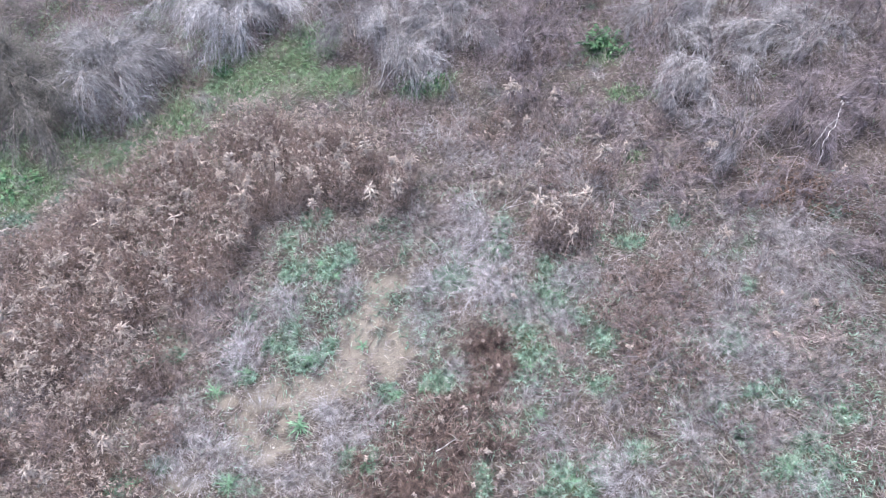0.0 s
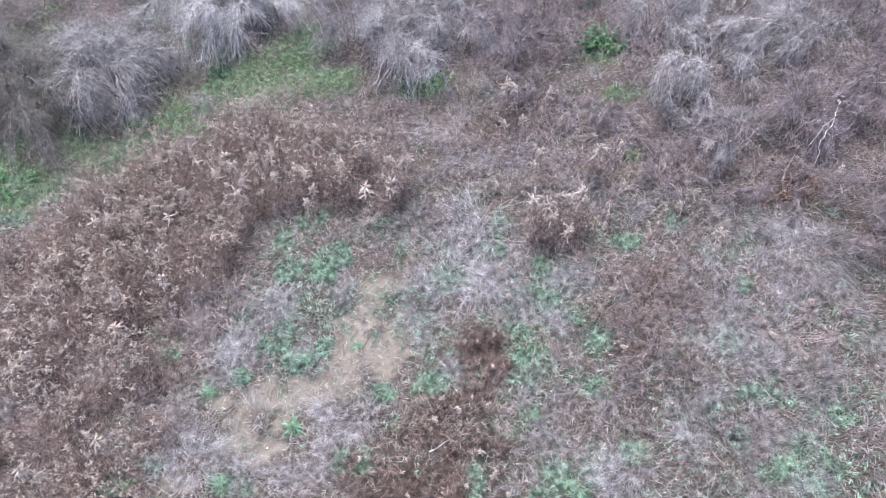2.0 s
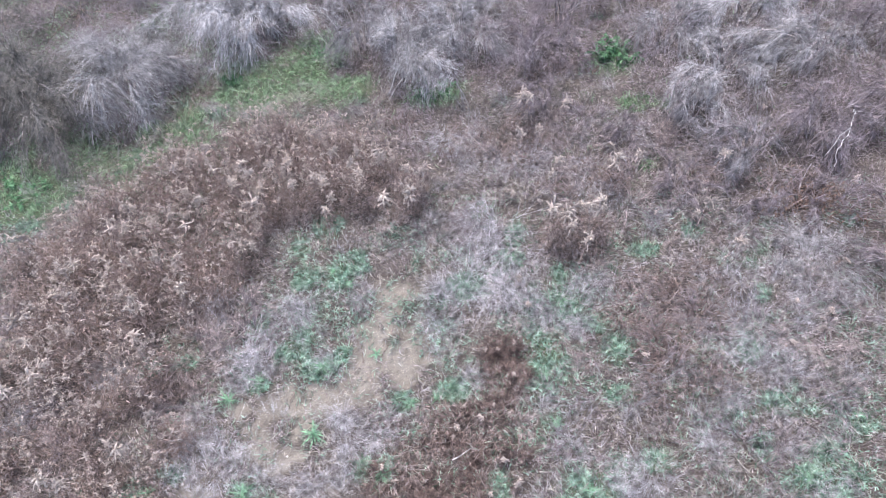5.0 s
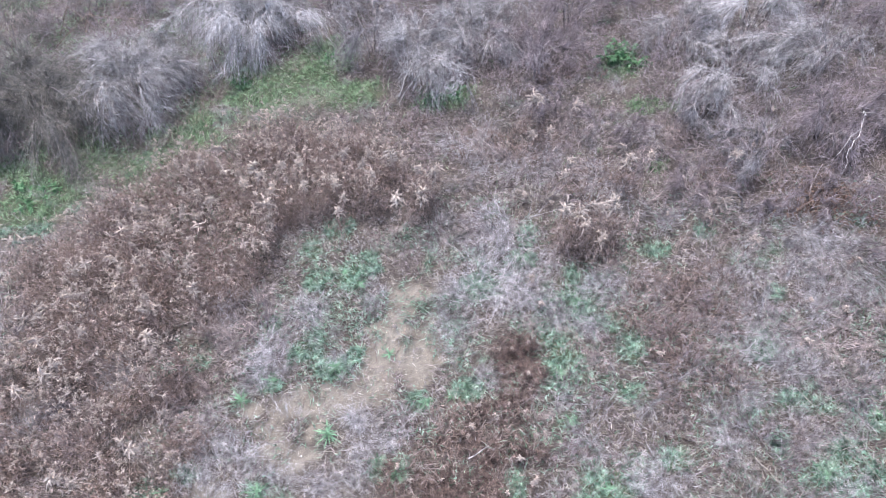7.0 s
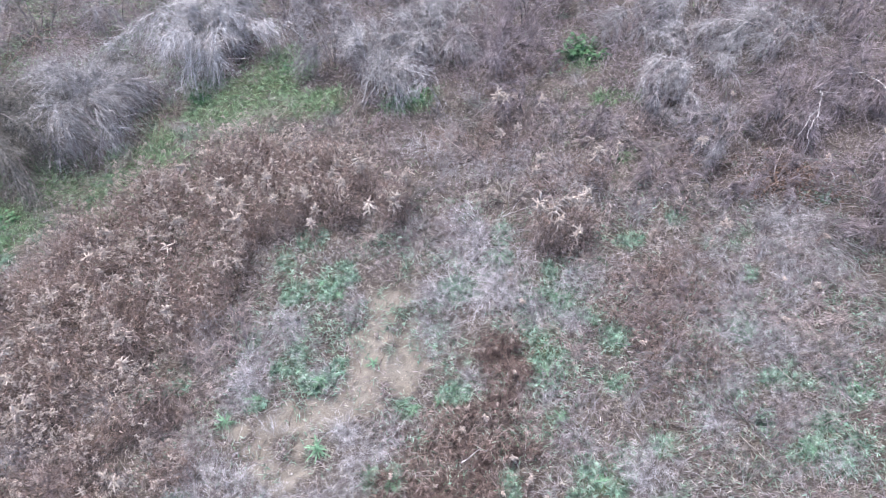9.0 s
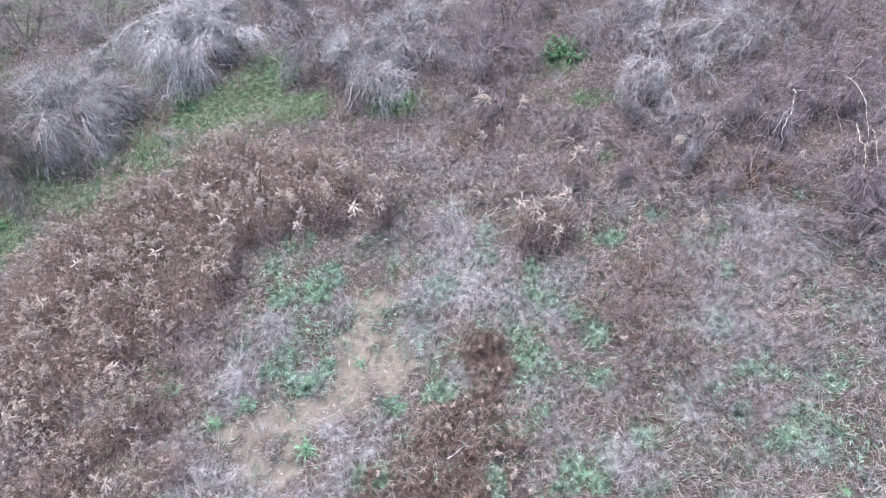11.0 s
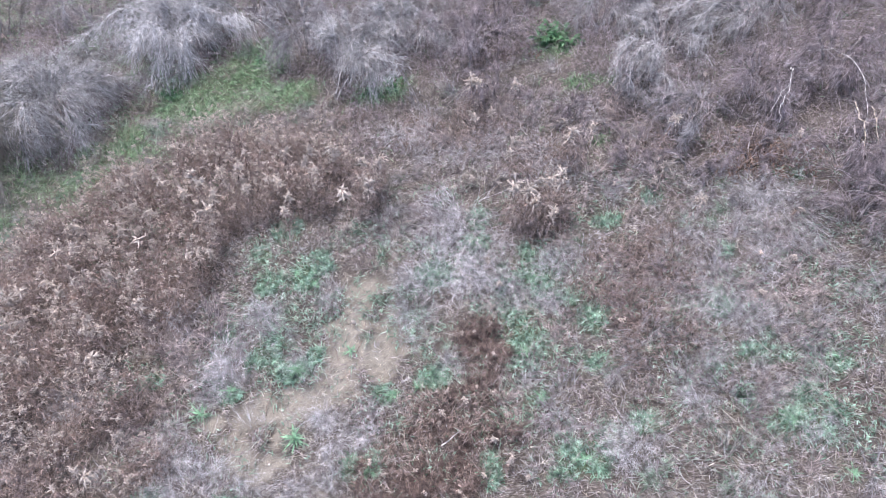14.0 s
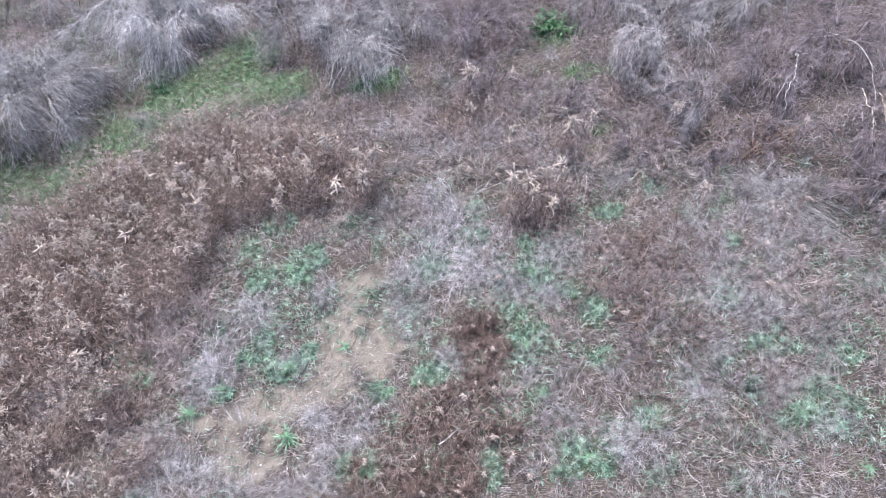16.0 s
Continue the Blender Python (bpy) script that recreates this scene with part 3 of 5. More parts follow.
def w_olive(x, y):
    edge = 0.6 * np.clip((y - 0.6 + 0.55 * (x + 9)) / 2, 0, 1) * np.clip((-2 - x) / 2, 0, 1) * (1 - f_green(x, y)) * (1 - f_stand(x, y))
    return np.maximum(np.maximum(cover(OLIVE_MATS, x, y, 45, 2.2), edge), 0.06 * mottle(x, y, 0.6, 90, 0.5, 5)) * (1 - 0.7 * f_dirt(x, y)) * (1 - f_thicket(x, y))


lay_grass("dry_grass", 26000, w_straw, M_STRAW, "matted straw-coloured dry grass covering the slope", (0.15, 0.45), (0.0017, 0.0042), (30, 22), (0.2, 0.9), 0.8, strand=ribbons)
lay_grass("bleached_grass", 46000, w_pale, M_PALE, "bleached grey-white dead grass lying in swirls", (0.16, 0.48), (0.0015, 0.0037), (36, 22), (0.3, 1.0), 0.7, 77, strand=ribbons)
lay_grass("olive_grass", 15000, w_olive, M_OLIVE, "olive-brown dry grass in soft mats", (0.15, 0.42), (0.0017, 0.0042), (36, 22), (0.3, 0.9), 0.8, 78, strand=ribbons)
lay_grass("green_grass", 28000, w_mint, M_GREEN, "short living green grass in patches", (0.08, 0.25), (0.003, 0.0075), (42, 22), (0.15, 0.7), 1.2, 75, 0.02)
lay_grass("lush_grass", 40000, w_lush, M_LUSH, "lush green grass along the foot of the brush", (0.1, 0.34), (0.003, 0.0075), (45, 22), (0.2, 0.8), 0.9, 74, 0.02)
lay_grass("broad_leaved_weeds", 13000, lambda x, y: w_mint(x, y) ** 1.3, M_MINT, "low mint-green broad-leaved weeds among the grass", (0.06, 0.14), (0.005, 0.012), (35, 22), (0.2, 0.9), 2.0, 76, 0.05)


def slivers(p0, d, length, width):
    """Short single blades of litter, pointed."""
    n = len(p0)
    side = unit(np.cross(d, rng.normal(0, 0.5, (n, 3)) + (0, 0, 1.0))) * 1.2 * width[:, None]
    pts = np.stack([p0 - side, p0 + side, p0 + d * length[:, None]], 1).reshape(-1, 3)
    return pts, np.arange(n)[:, None] * 3 + [[0, 1, 2]], np.zeros((0, 4), int)


def lay_litter(name, n, weight, mat, label, lengths, widths, rise, lift, seed):
    x, y = scatter(n, weight)
    p = on_ground(x, y, 0.0)
    p[:, 2] += rng.random(n) * lift
    d = heading(combed(x, y, seed, 1.1), np.radians(rng.normal(*rise, n)))
    tagged(part(name, [slivers(p, d, rng.uniform(*lengths, n), rng.uniform(*widths, n))], mat), label, "litter", kind="stuff")


def w_litter(x, y):
    return (1 - 0.75 * cover(DARK, x, y, 44, 3.0)) * (1 - 0.9 * f_dirt(x, y)) * (1 - 0.8 * np.clip(1.3 * w_green(x, y), 0, 1)) * (1 - 0.8 * f_thicket(x, y)) * (0.22 + 0.78 * mottle(x, y, 0.3, 106, 0.48, 7))


lay_litter("thatch", 76000, w_litter, M_STRAW, "matted thatch of broken dry grass", (0.06, 0.22), (0.0028, 0.0065), (14, 16), 0.05, 101)
lay_litter("weed_litter", 78000, lambda x, y: w_litter(x, y) * (0.25 + 0.75 * mottle(x, y, 0.6, 102, 0.5, 5)), M_MIXED, "grey-brown litter of broken weed stalks", (0.06, 0.24), (0.0028, 0.007), (18, 20), 0.1, 103)
lay_litter("bleached_litter", 24000, lambda x, y: w_litter(x, y) * (0.1 + 0.9 * mottle(x, y, 0.5, 104, 0.55, 6)) * (1 - f_stand(x, y)), M_PALE, "scraps of bleached grass", (0.07, 0.24), (0.0028, 0.006), (24, 20), 0.08, 105)


def lay_stalks(name, n, weight, mat, label, lengths, radius, rise, layers=0.0, seed=81, spread=1.4, sag=None, lift=-0.01):
    x, y = scatter(n, weight)
    k = len(x)
    p = on_ground(x, y, lift)
    p[:, 2] += rng.random(k) ** 1.5 * layers * np.clip(weight(x, y) * 1.4, 0.15, 1) * stand_height(x, y)
    d = heading(combed(x, y, seed, spread), np.radians(rng.normal(rise[0], rise[1], k)))
    if sag:
        made = ribbons(p, d, rng.uniform(*lengths, k), rng.uniform(*radius, k), rng.uniform(*sag, k), 0.35)
    else:
        made = cones(p, d, rng.uniform(*lengths, k), rng.uniform(*radius, k))
    return tagged(part(name, [made], mat), label, "weeds", kind="stuff")


def w_brown(x, y):
    return np.maximum(np.maximum(0.35 * cover(DARK, x, y, 44, 4.0), f_stand(x, y)) * (0.35 + 0.65 * mottle(x, y, 0.6, 97, 0.5, 5)), 0.34 * cover(DARK_MATS, x, y, 43, 3.5)) * (1 - f_dirt(x, y))


def w_dark(x, y):
    return f_dark(x, y) * (0.3 + 0.7 * mottle(x, y, 0.4, 98, 0.45, 5)) * (1 - f_dirt(x, y))


def w_pink(x, y):
    return np.maximum(cover(PINKISH, x, y, 47), 0.1 * mottle(x, y, 0.7, 99, 0.6, 6)) * (1 - f_dirt(x, y))


def w_mixed(x, y):
    right = np.clip((x - 0.5) / 2.5, 0, 1)
    zone = np.maximum(np.maximum(0.6 * right, 0.8 * np.clip((y + 0.5) / 2.5, 0, 1)), 0.12)
    return zone * (1 - 0.8 * f_stand(x, y)) * (1 - f_dirt(x, y)) * (1 - 0.9 * f_green(x, y)) * (1 - 0.4 * f_thicket(x, y)) * (0.3 + 0.7 * mottle(x, y, 0.7, 95, 0.5, 5))


lay_stalks("brown_weeds", 46000, w_brown, M_BROWN, "dense brown stalks of dead weeds", (0.12, 0.42), (0.0025, 0.006), (42, 26), 0.55)
lay_stalks("dark_brown_weeds", 20000, w_dark, M_DARK, "low dark brown stalks of dead weeds", (0.07, 0.24), (0.002, 0.0045), (34, 28), 0.16, 82)
lx, ly = scatter(34000, lambda x, y: np.maximum(w_brown(x, y), 0.4 * w_dark(x, y)))
k = len(lx)
lp = on_ground(lx, ly, 0.05)
lp[:, 2] += rng.random(k) * (0.1 + 0.75 * f_stand(lx, ly)) * stand_height(lx, ly)
tagged(part("curled_leaves", [blades(lp, heading(rng.uniform(0, 6.283, k), rng.normal(0.1, 0.6, k)), rng.uniform(0.04, 0.11, k), rng.uniform(0.004, 0.011, k), rng.uniform(0.2, 1.0, k))], M_DEADLEAF),
       "curled brown leaves hanging on dead weeds", "leaves", kind="stuff")
lay_grass("pinkish_grass", 12000, w_pink, M_PINK, "soft pinkish-beige mats of dead grass", (0.08, 0.24), (0.003, 0.008), (40, 22), (0.2, 0.8), 0.9, 79)
lay_stalks("withered_weeds", 25000, w_mixed, M_MIXED, "grey-brown withered weed stalks among the grass", (0.14, 0.45), (0.0024, 0.006), (36, 26), 0.5, 83, sag=(0.1, 0.7))
lay_stalks("tangled_vines", 24000, lambda x, y: f_thicket(x, y) * (0.12 + 0.88 * mottle(x, y, 0.45, 109, 0.5, 7)), M_TWIG_RED, "tangle of thin leafless vines and brush", (0.35, 1.0), (0.0024, 0.0052), (30, 30), 1.0, 85, sag=(0.1, 0.8))


def combed_hay(x, y, spread_x, spread_y, turn, n, mat=M_PALE):
    """A sheaf of long pale stalks blown down side by side."""
    hx, hy = x + rng.normal(0, spread_x, n), y + rng.normal(0, spread_y, n)
    p = on_ground(hx, hy, 0.12)
    p[:, 2] += rng.random(n) * 0.25
    ob = part("flattened_hay", [ribbons(p, heading(turn + rng.normal(0, 0.35, n), rng.normal(0.08, 0.16, n)), rng.uniform(0.3, 0.9, n), rng.uniform(0.0016, 0.0034, n), rng.uniform(0.0, 0.25, n), 0.12)], mat)
    tagged(ob, "pale stalks blown flat side by side", "hay", kind="stuff")


combed_hay(6.35, 0.15, 0.32, 0.2, -0.75, 240)
combed_hay(6.75, -0.75, 0.25, 0.4, -0.95, 260)
combed_hay(-4.0, 5.0, 0.6, 0.25, -2.2, 320, M_STRAW)
combed_hay(-8.3, 3.0, 0.9, 0.5, -2.5, 260, M_OLIVE)
combed_hay(-7.2, 5.6, 0.4, 0.8, -1.2, 260, M_OLIVE)


# ---- shrubs ----
def bezier(a, b, c, n):
    s = np.linspace(0, 1, n)[:, None]
    return (1 - s) ** 2 * a + 2 * s * (1 - s) * b + s * s * c


def shrub(x, y, spread, tall, stems, twigs, mat, label, lean=(0.0, 0.0), sag=(0.5, 1.4), fine=5, thick=0.018, reach=0.6):
    top = tagged(new("shrub"), label, "shrub", "leafless shrubs")
    top.location = (x, y, ground_at(x, y) - 0.03)
    for i in range(stems):
        az = rng.uniform(0, 2 * math.pi)
        wide = 1 + 0.3 * math.sin(2 * az + x) + 0.2 * math.sin(3 * az + y)
        out, up = spread * wide * rng.uniform(0.3, 1.05), tall * rng.uniform(0.1, 0.75)
        root = np.array([math.cos(az), math.sin(az), 0]) * spread * 0.22 * rng.random()
        knee = root + np.array([math.cos(az) * out * 0.4 + lean[0] * 0.5, math.sin(az) * out * 0.4 + lean[1] * 0.5, tall * rng.uniform(0.8, 1.5)])
        end = root + np.array([math.cos(az) * out + lean[0], math.sin(az) * out + lean[1], up])
        line = bezier(root, knee, end, 7)
        line[1:-1] += rng.normal(0, 0.02, (5, 3))
        stem = part("stem", [tube(line, np.linspace(thick, thick * 0.28, 7) * rng.uniform(0.7, 1.2), 5)], M_BARK, top, smooth=True)
        path = bezier(root, knee, end, 60)
        tangent = unit(np.gradient(path, axis=0))
        # twigs hang together in sprays
        sprays = max(4, twigs // 7)
        of = rng.integers(0, sprays, twigs)
        s = np.clip(rng.uniform(0.2, 1.0, sprays)[of] + rng.normal(0, 0.035, twigs), 0.1, 1.0)
        at, local = path[(s * 59).astype(int)], tangent[(s * 59).astype(int)]
        outward = np.array([math.cos(az), math.sin(az), 0.0])
        d1 = unit(local * 0.6 + outward * 0.3 + rng.normal(0, 0.5, (sprays, 3))[of] + rng.normal(0, 0.2, (twigs, 3)) + np.array([0, 0, 0.2]))
        l1 = rng.uniform(0.35, 1.0, twigs) * reach * tall
        sag1 = (rng.uniform(*sag, sprays)[of] + rng.normal(0, 0.12, twigs)) * 0.6
        pieces = [ribbons(at, d1, l1, rng.uniform(0.003, 0.0062, twigs), sag1, 0.3, 4)]
        k = np.repeat(np.arange(twigs), fine)
        u = rng.uniform(0.1, 0.95, len(k))
        p2 = along(at[k], d1[k], l1[k], sag1[k], u)
        d2 = d1[k] + rng.normal(0, 0.5, (len(k), 3))
        d2[:, 2] -= 1.6 * sag1[k] * u
        pieces.append(ribbons(p2, unit(d2), rng.uniform(0.2, 0.6, len(k)) * reach * tall, rng.uniform(0.002, 0.0044, len(k)), rng.uniform(0.05, 0.6, len(k)), 0.4))
        part("twig_crown", pieces, mat, stem)
    return top


shrub(-12.0, 6.0, 1.9, 1.9, 16, 100, M_TWIG_BROWN, "wide olive-brown leafless shrub on the low side", (0.5, -0.4))
shrub(-11.2, 5.3, 1.8, 1.8, 18, 105, M_TWIG_BROWN, "olive-brown leafless shrub arching over dark grass", (0.3, -0.9), sag=(0.8, 1.6))
shrub(-8.9, 5.6, 1.6, 1.9, 17, 70, M_TWIG_MID, "rounded grey leafless shrub beside the green strip", (0.2, -0.3))
shrub(-9.4, 7.2, 1.3, 1.4, 10, 45, M_TWIG_BROWN, "olive-brown leafless shrub behind a grey one")
shrub(-5.8, 8.0, 1.6, 1.8, 19, 90, M_TWIG_PALE, "pale grey arching shrub drooping to the grass", (-0.5, -0.4), sag=(0.9, 1.7))
shrub(-7.4, 9.2, 1.3, 1.4, 9, 40, M_TWIG_BROWN, "brown leafless shrub at the back")
shrub(-1.6, 5.5, 1.6, 1.5, 14, 64, M_TWIG_MID, "grey leafless shrub above white dead limbs", (0.7, 0.7), thick=0.014)
shrub(-2.7, 7.0, 1.2, 1.4, 10, 52, M_TWIG, "grey leafless shrub in the back row")
shrub(-0.1, 6.3, 1.4, 1.5, 13, 58, M_TWIG_MID, "dense ash-grey leafless shrub in the thicket")
shrub(1.5, 5.6, 1.1, 1.2, 10, 50, M_TWIG_RED, "purple-brown leafless shrub in the thicket")
shrub(2.4, 7.4, 1.2, 1.3, 9, 45, M_TWIG_RED, "purple-brown shrub behind a leafy weed")
shrub(4.7, 6.2, 1.2, 1.2, 10, 50, M_TWIG_MID, "ash-grey leafless shrub in the thicket")
shrub(5.7, 4.7, 1.6, 1.1, 15, 60, M_TWIG_MID, "pale grey spreading shrub in the thicket", (-0.1, -0.3), sag=(0.9, 1.7))
shrub(7.7, 4.9, 1.4, 1.2, 12, 54, M_TWIG_MID, "ash-grey leafless shrub on the high side")
shrub(7.0, 2.5, 1.1, 1.1, 11, 52, M_TWIG_RED, "purple-brown tangled shrub with a bleached branch", (-0.2, -0.3), sag=(0.5, 1.2))
shrub(8.8, 2.9, 1.2, 1.2, 10, 48, M_TWIG_RED, "purple-brown tangled shrub on the high side")
shrub(5.7, 2.1, 0.9, 0.8, 9, 42, M_TWIG, "low grey tangled shrub in the brush", sag=(0.4, 1.0))
shrub(8.1, 0.5, 1.1, 1.0, 11, 50, M_TWIG_RED, "purple-brown mounded shrub on the high side", sag=(0.5, 1.2))
shrub(4.9, 3.5, 0.9, 0.75, 9, 42, M_TWIG, "low grey tangled shrub in the brush", sag=(0.5, 1.2))
shrub(6.5, 1.0, 0.8, 0.6, 8, 40, M_TWIG_RED, "low purple-brown tangled shrub in the brush", sag=(0.5, 1.2))
shrub(7.7, -0.9, 0.8, 0.6, 8, 40, M_TWIG_RED, "low purple-brown tangled shrub in the brush", sag=(0.5, 1.2))
shrub(4.3, 1.5, 0.8, 0.55, 8, 36, M_TWIG_RED, "low purple-brown tangled shrub in the brush")
shrub(5.3, 0.9, 0.7, 0.5, 7, 34, M_TWIG_RED, "low purple-brown tangled shrub in the brush")
shrub(3.4, 3.2, 0.8, 0.6, 8, 36, M_TWIG_RED, "low purple-brown tangled shrub in the brush")
shrub(1.9, 4.2, 0.9, 0.7, 8, 38, M_TWIG_RED, "low purple-brown tangled shrub below the thicket")
shrub(6.0, -0.2, 0.6, 0.4, 7, 30, M_TWIG_MID, "low ash-grey shrub beside blown-down hay")
shrub(-4.2, 8.9, 1.1, 1.3, 9, 42, M_TWIG, "grey leafless shrub at the back")
shrub(-0.6, 8.3, 1.3, 1.4, 9, 45, M_TWIG, "grey leafless shrub at the back")
shrub(6.6, 6.8, 1.3, 1.3, 9, 45, M_TWIG_PALE, "pale grey leafless shrub at the back")
shrub(9.6, 5.6, 1.3, 1.3, 9, 42, M_TWIG_RED, "purple-brown shrub at the back")
for bx, by, bs, bh, bmat, btone in ((-13.8, 8.4, 1.7, 1.6, M_TWIG_BROWN, "olive-brown"), (-12.2, 10.6, 1.6, 1.6, M_TWIG_BROWN, "olive-brown"), (-9.6, 10.6, 1.6, 1.5, M_TWIG, "grey"),
                                    (-6.4, 10.8, 1.6, 1.6, M_TWIG, "grey"), (-3.0, 10.4, 1.6, 1.5, M_TWIG, "grey"), (0.6, 10.0, 1.6, 1.5, M_TWIG_RED, "purple-brown"),
                                    (3.4, 9.0, 1.5, 1.4, M_TWIG, "grey"), (5.6, 8.8, 1.5, 1.4, M_TWIG_PALE, "pale grey"), (8.4, 7.4, 1.5, 1.3, M_TWIG, "grey"),
                                    (10.4, 3.6, 1.4, 1.2, M_TWIG_RED, "purple-brown"), (9.6, 1.2, 1.3, 1.1, M_TWIG_RED, "purple-brown"), (8.6, -1.0, 1.0, 0.8, M_TWIG_RED, "purple-brown")):
    shrub(bx, by, bs, bh, 7, 28, bmat, btone + " leafless shrub in the brush behind")


# ---- dead goldenrod with fluffy seed heads ----
TIPS = []


def goldenrod(tall, size, lean, full=False):
    top = tagged(new("goldenrod"), "dead brown goldenrod stalk with a fluffy beige seed head", "goldenrod", "goldenrod stand")
    az = rng.uniform(0, 2 * math.pi)
    end = np.array([math.cos(az) * lean, math.sin(az) * lean, tall])
    line = bezier(np.zeros(3), np.array([0, 0, tall * 0.6]), end, 6)
    if full:
        TIPS.append(tuple(end))
    part("stem", [tube(line, np.linspace(0.0045, 0.002, 6), 4)], M_BROWN, top)
    n = 26
    at = bezier(np.zeros(3), np.array([0, 0, tall * 0.6]), end, 50)[(rng.uniform(0.25, 0.95, n) * 49).astype(int)]
    d = heading(rng.uniform(0, 6.3, n), rng.normal(-0.2, 0.5, n))
    part("withered_foliage", [blades(at, d, rng.uniform(0.05, 0.12, n), rng.uniform(0.004, 0.01, n), rng.uniform(0.2, 1.0, n))], M_DEADLEAF, top)
    pieces = []
    ax = unit((end - line[-2])[None])[0]
    for j in range(20 if full else 8):
        # downy plumes on drooping side branches, crowded towards the top
        way = heading(np.array(rng.uniform(0, 6.283)), np.array(rng.uniform(-0.2, 1.3)))
        low, far = line[-1] - ax * rng.uniform(0.0, 0.14) * size, size * rng.uniform(0.04, 0.11)
        arc = bezier(low, low + way * far * 0.6, low + way * far + np.array([0, 0, -0.3 * far]), 5) + rng.normal(0, 0.006, (5, 3))
        pieces.append(tube(arc, np.array([0.003, 0.008, 0.011, 0.009, 0.003]) * size * rng.uniform(0.6, 1.15), 4))
        m = 10 if full else 7
        pieces.append(cones(arc[rng.integers(1, 5, m)], unit(way * 0.4 + rng.normal(0, 0.65, (m, 3))), rng.uniform(0.022, 0.045, m) * size, rng.uniform(0.005, 0.01, m)))
    part("seed_head", pieces, M_PLUME, top)
    return top


HEADS_STAND = [
    (-1.48, 0.65, 1.15), (-0.94, 0.75, 1.1), (-0.75, 1.26, 0.8), (-1.09, 1.37, 0.7), (-2.19, 1.91, 0.9), (-2.68, 2.01, 0.8), (-2.27, 1.61, 0.8), (-1.71, 1.83, 1.1),
    (-2.01, 1.38, 0.8), (-4.07, 1.1, 0.8), (-4.72, 1.31, 0.9), (-4.58, 1.79, 1.1), (-4.39, 1.57, 0.8), (-6.14, 1.94, 0.8), (-5.9, 2.09, 0.9), (-5.54, 2.34, 0.9),
    (-3.98, 1.81, 0.8), (-3.6, 1.78, 0.8), (-3.36, 1.11, 0.7), (-2.56, 0.37, 0.7), (-2.5, 0.73, 0.7), (-2.78, 1.14, 0.8), (-4.12, 0.79, 1.0), (-5.66, 1.16, 0.7),
    (-5.31, 0.89, 0.8), (-6.77, 0.77, 0.9), (-6.71, 0.25, 0.8), (-5.8, 0.48, 0.9),
]
HEADS_LOW_SIDE = [
    (-3.94, -0.21, 1.0), (-9.57, 0.24, 1), (-9.07, 0.28, 0.9), (-8.39, -1.71, 1.3), (-8.14, -1.44, 1.0), (-7.84, -0.52, 1.3), (-7.65, -0.39, 1.0), (-5.71, -2.15, 1.2),
    (-6.05, -1.54, 1.0), (-6.07, -1.28, 0.9), (-5.17, -1.07, 1.1), (-7.4, -2.9, 1.3), (-7.27, -2.73, 1.0), (-7.8, -3.21, 1.1), (-4.94, -3.6, 0.9), (-5.29, -4.25, 1.1),
    (-5.49, -4.16, 0.8), (-6.49, -4.7, 1.1), (-6.14, -4.79, 0.9), (-6.8, -0.58, 1.0), (-7.17, -0.31, 0.9), (-7.0, -2.01, 0.8), (-8.41, -2.17, 1.0), (-5.87, -0.36, 0.8),
    (-7.94, -2.19, 0.8), (-7.68, -1.2, 0.8),
]
HEADS_HIGH_SIDE = [
    (1.22, 3.4, 1.2), (1.39, 3.29, 0.8), (1.86, 1.39, 1.0), (3.01, 1.43, 1.2), (2.86, 1.74, 0.9), (3.38, 1.43, 0.7), (1.13, 2.22, 0.8), (4.91, 1.33, 0.8),
    (1.74, 0.28, 1.3), (1.98, 0.12, 1.1), (2.21, 0.27, 1.0), (2.59, 0.3, 1.3), (2.38, 0.22, 1.0), (2.06, -0.15, 1.0), (2.32, -0.51, 1.0), (4.81, -0.71, 0.8),
    (2.07, 3.07, 0.8), (1.53, 2.39, 0.6), (1.73, 1.02, 0.6), (4.45, 0.19, 0.8),
]
HEADS_GROUND = [
    (0.58, -3.48, 0.8), (1.08, -3.44, 0.8), (0.17, -3.52, 0.7), (1.13, -4.58, 1.0), (1.38, -4.71, 0.7), (0.89, -4.08, 0.7), (3.15, -2.36, 0.8), (6.28, -1.75, 0.9),
    (-1.32, -1.51, 0.5), (5.46, -2.23, 0.8),
]
KINDS = [goldenrod(1.25, s, l) for s, l in ((1.3, 0.1), (1.5, 0.18), (1.0, 0.12), (1.7, 0.06), (0.9, 0.2), (1.2, 0.15), (0.8, 0.1), (1.4, 0.22))]
BIG_SIZES = (0.7, 0.85, 1.0, 1.15, 1.35)
BIG_KINDS = [goldenrod(1.25, 1.6 * s, l, True) for s, l in zip(BIG_SIZES, (0.1, 0.14, 0.08, 0.12, 0.06))]
LOW_KINDS = [goldenrod(0.4, s, l, True) for s, l in ((0.8, 0.1), (0.65, 0.14), (1.0, 0.08))]


def plant_out(kinds, x, y, i, scale):
    m = pose(x, y, ground_at(x, y) - 0.01, rng.normal(0, 4), rng.normal(0, 4), rng.uniform(0, 360)) @ Matrix.Scale(scale, 4)
    ob = kinds[i % len(kinds)]
    if i >= len(kinds):
        ob = copy_thing(ob, m)
    ob.matrix_basis = m
    return ob


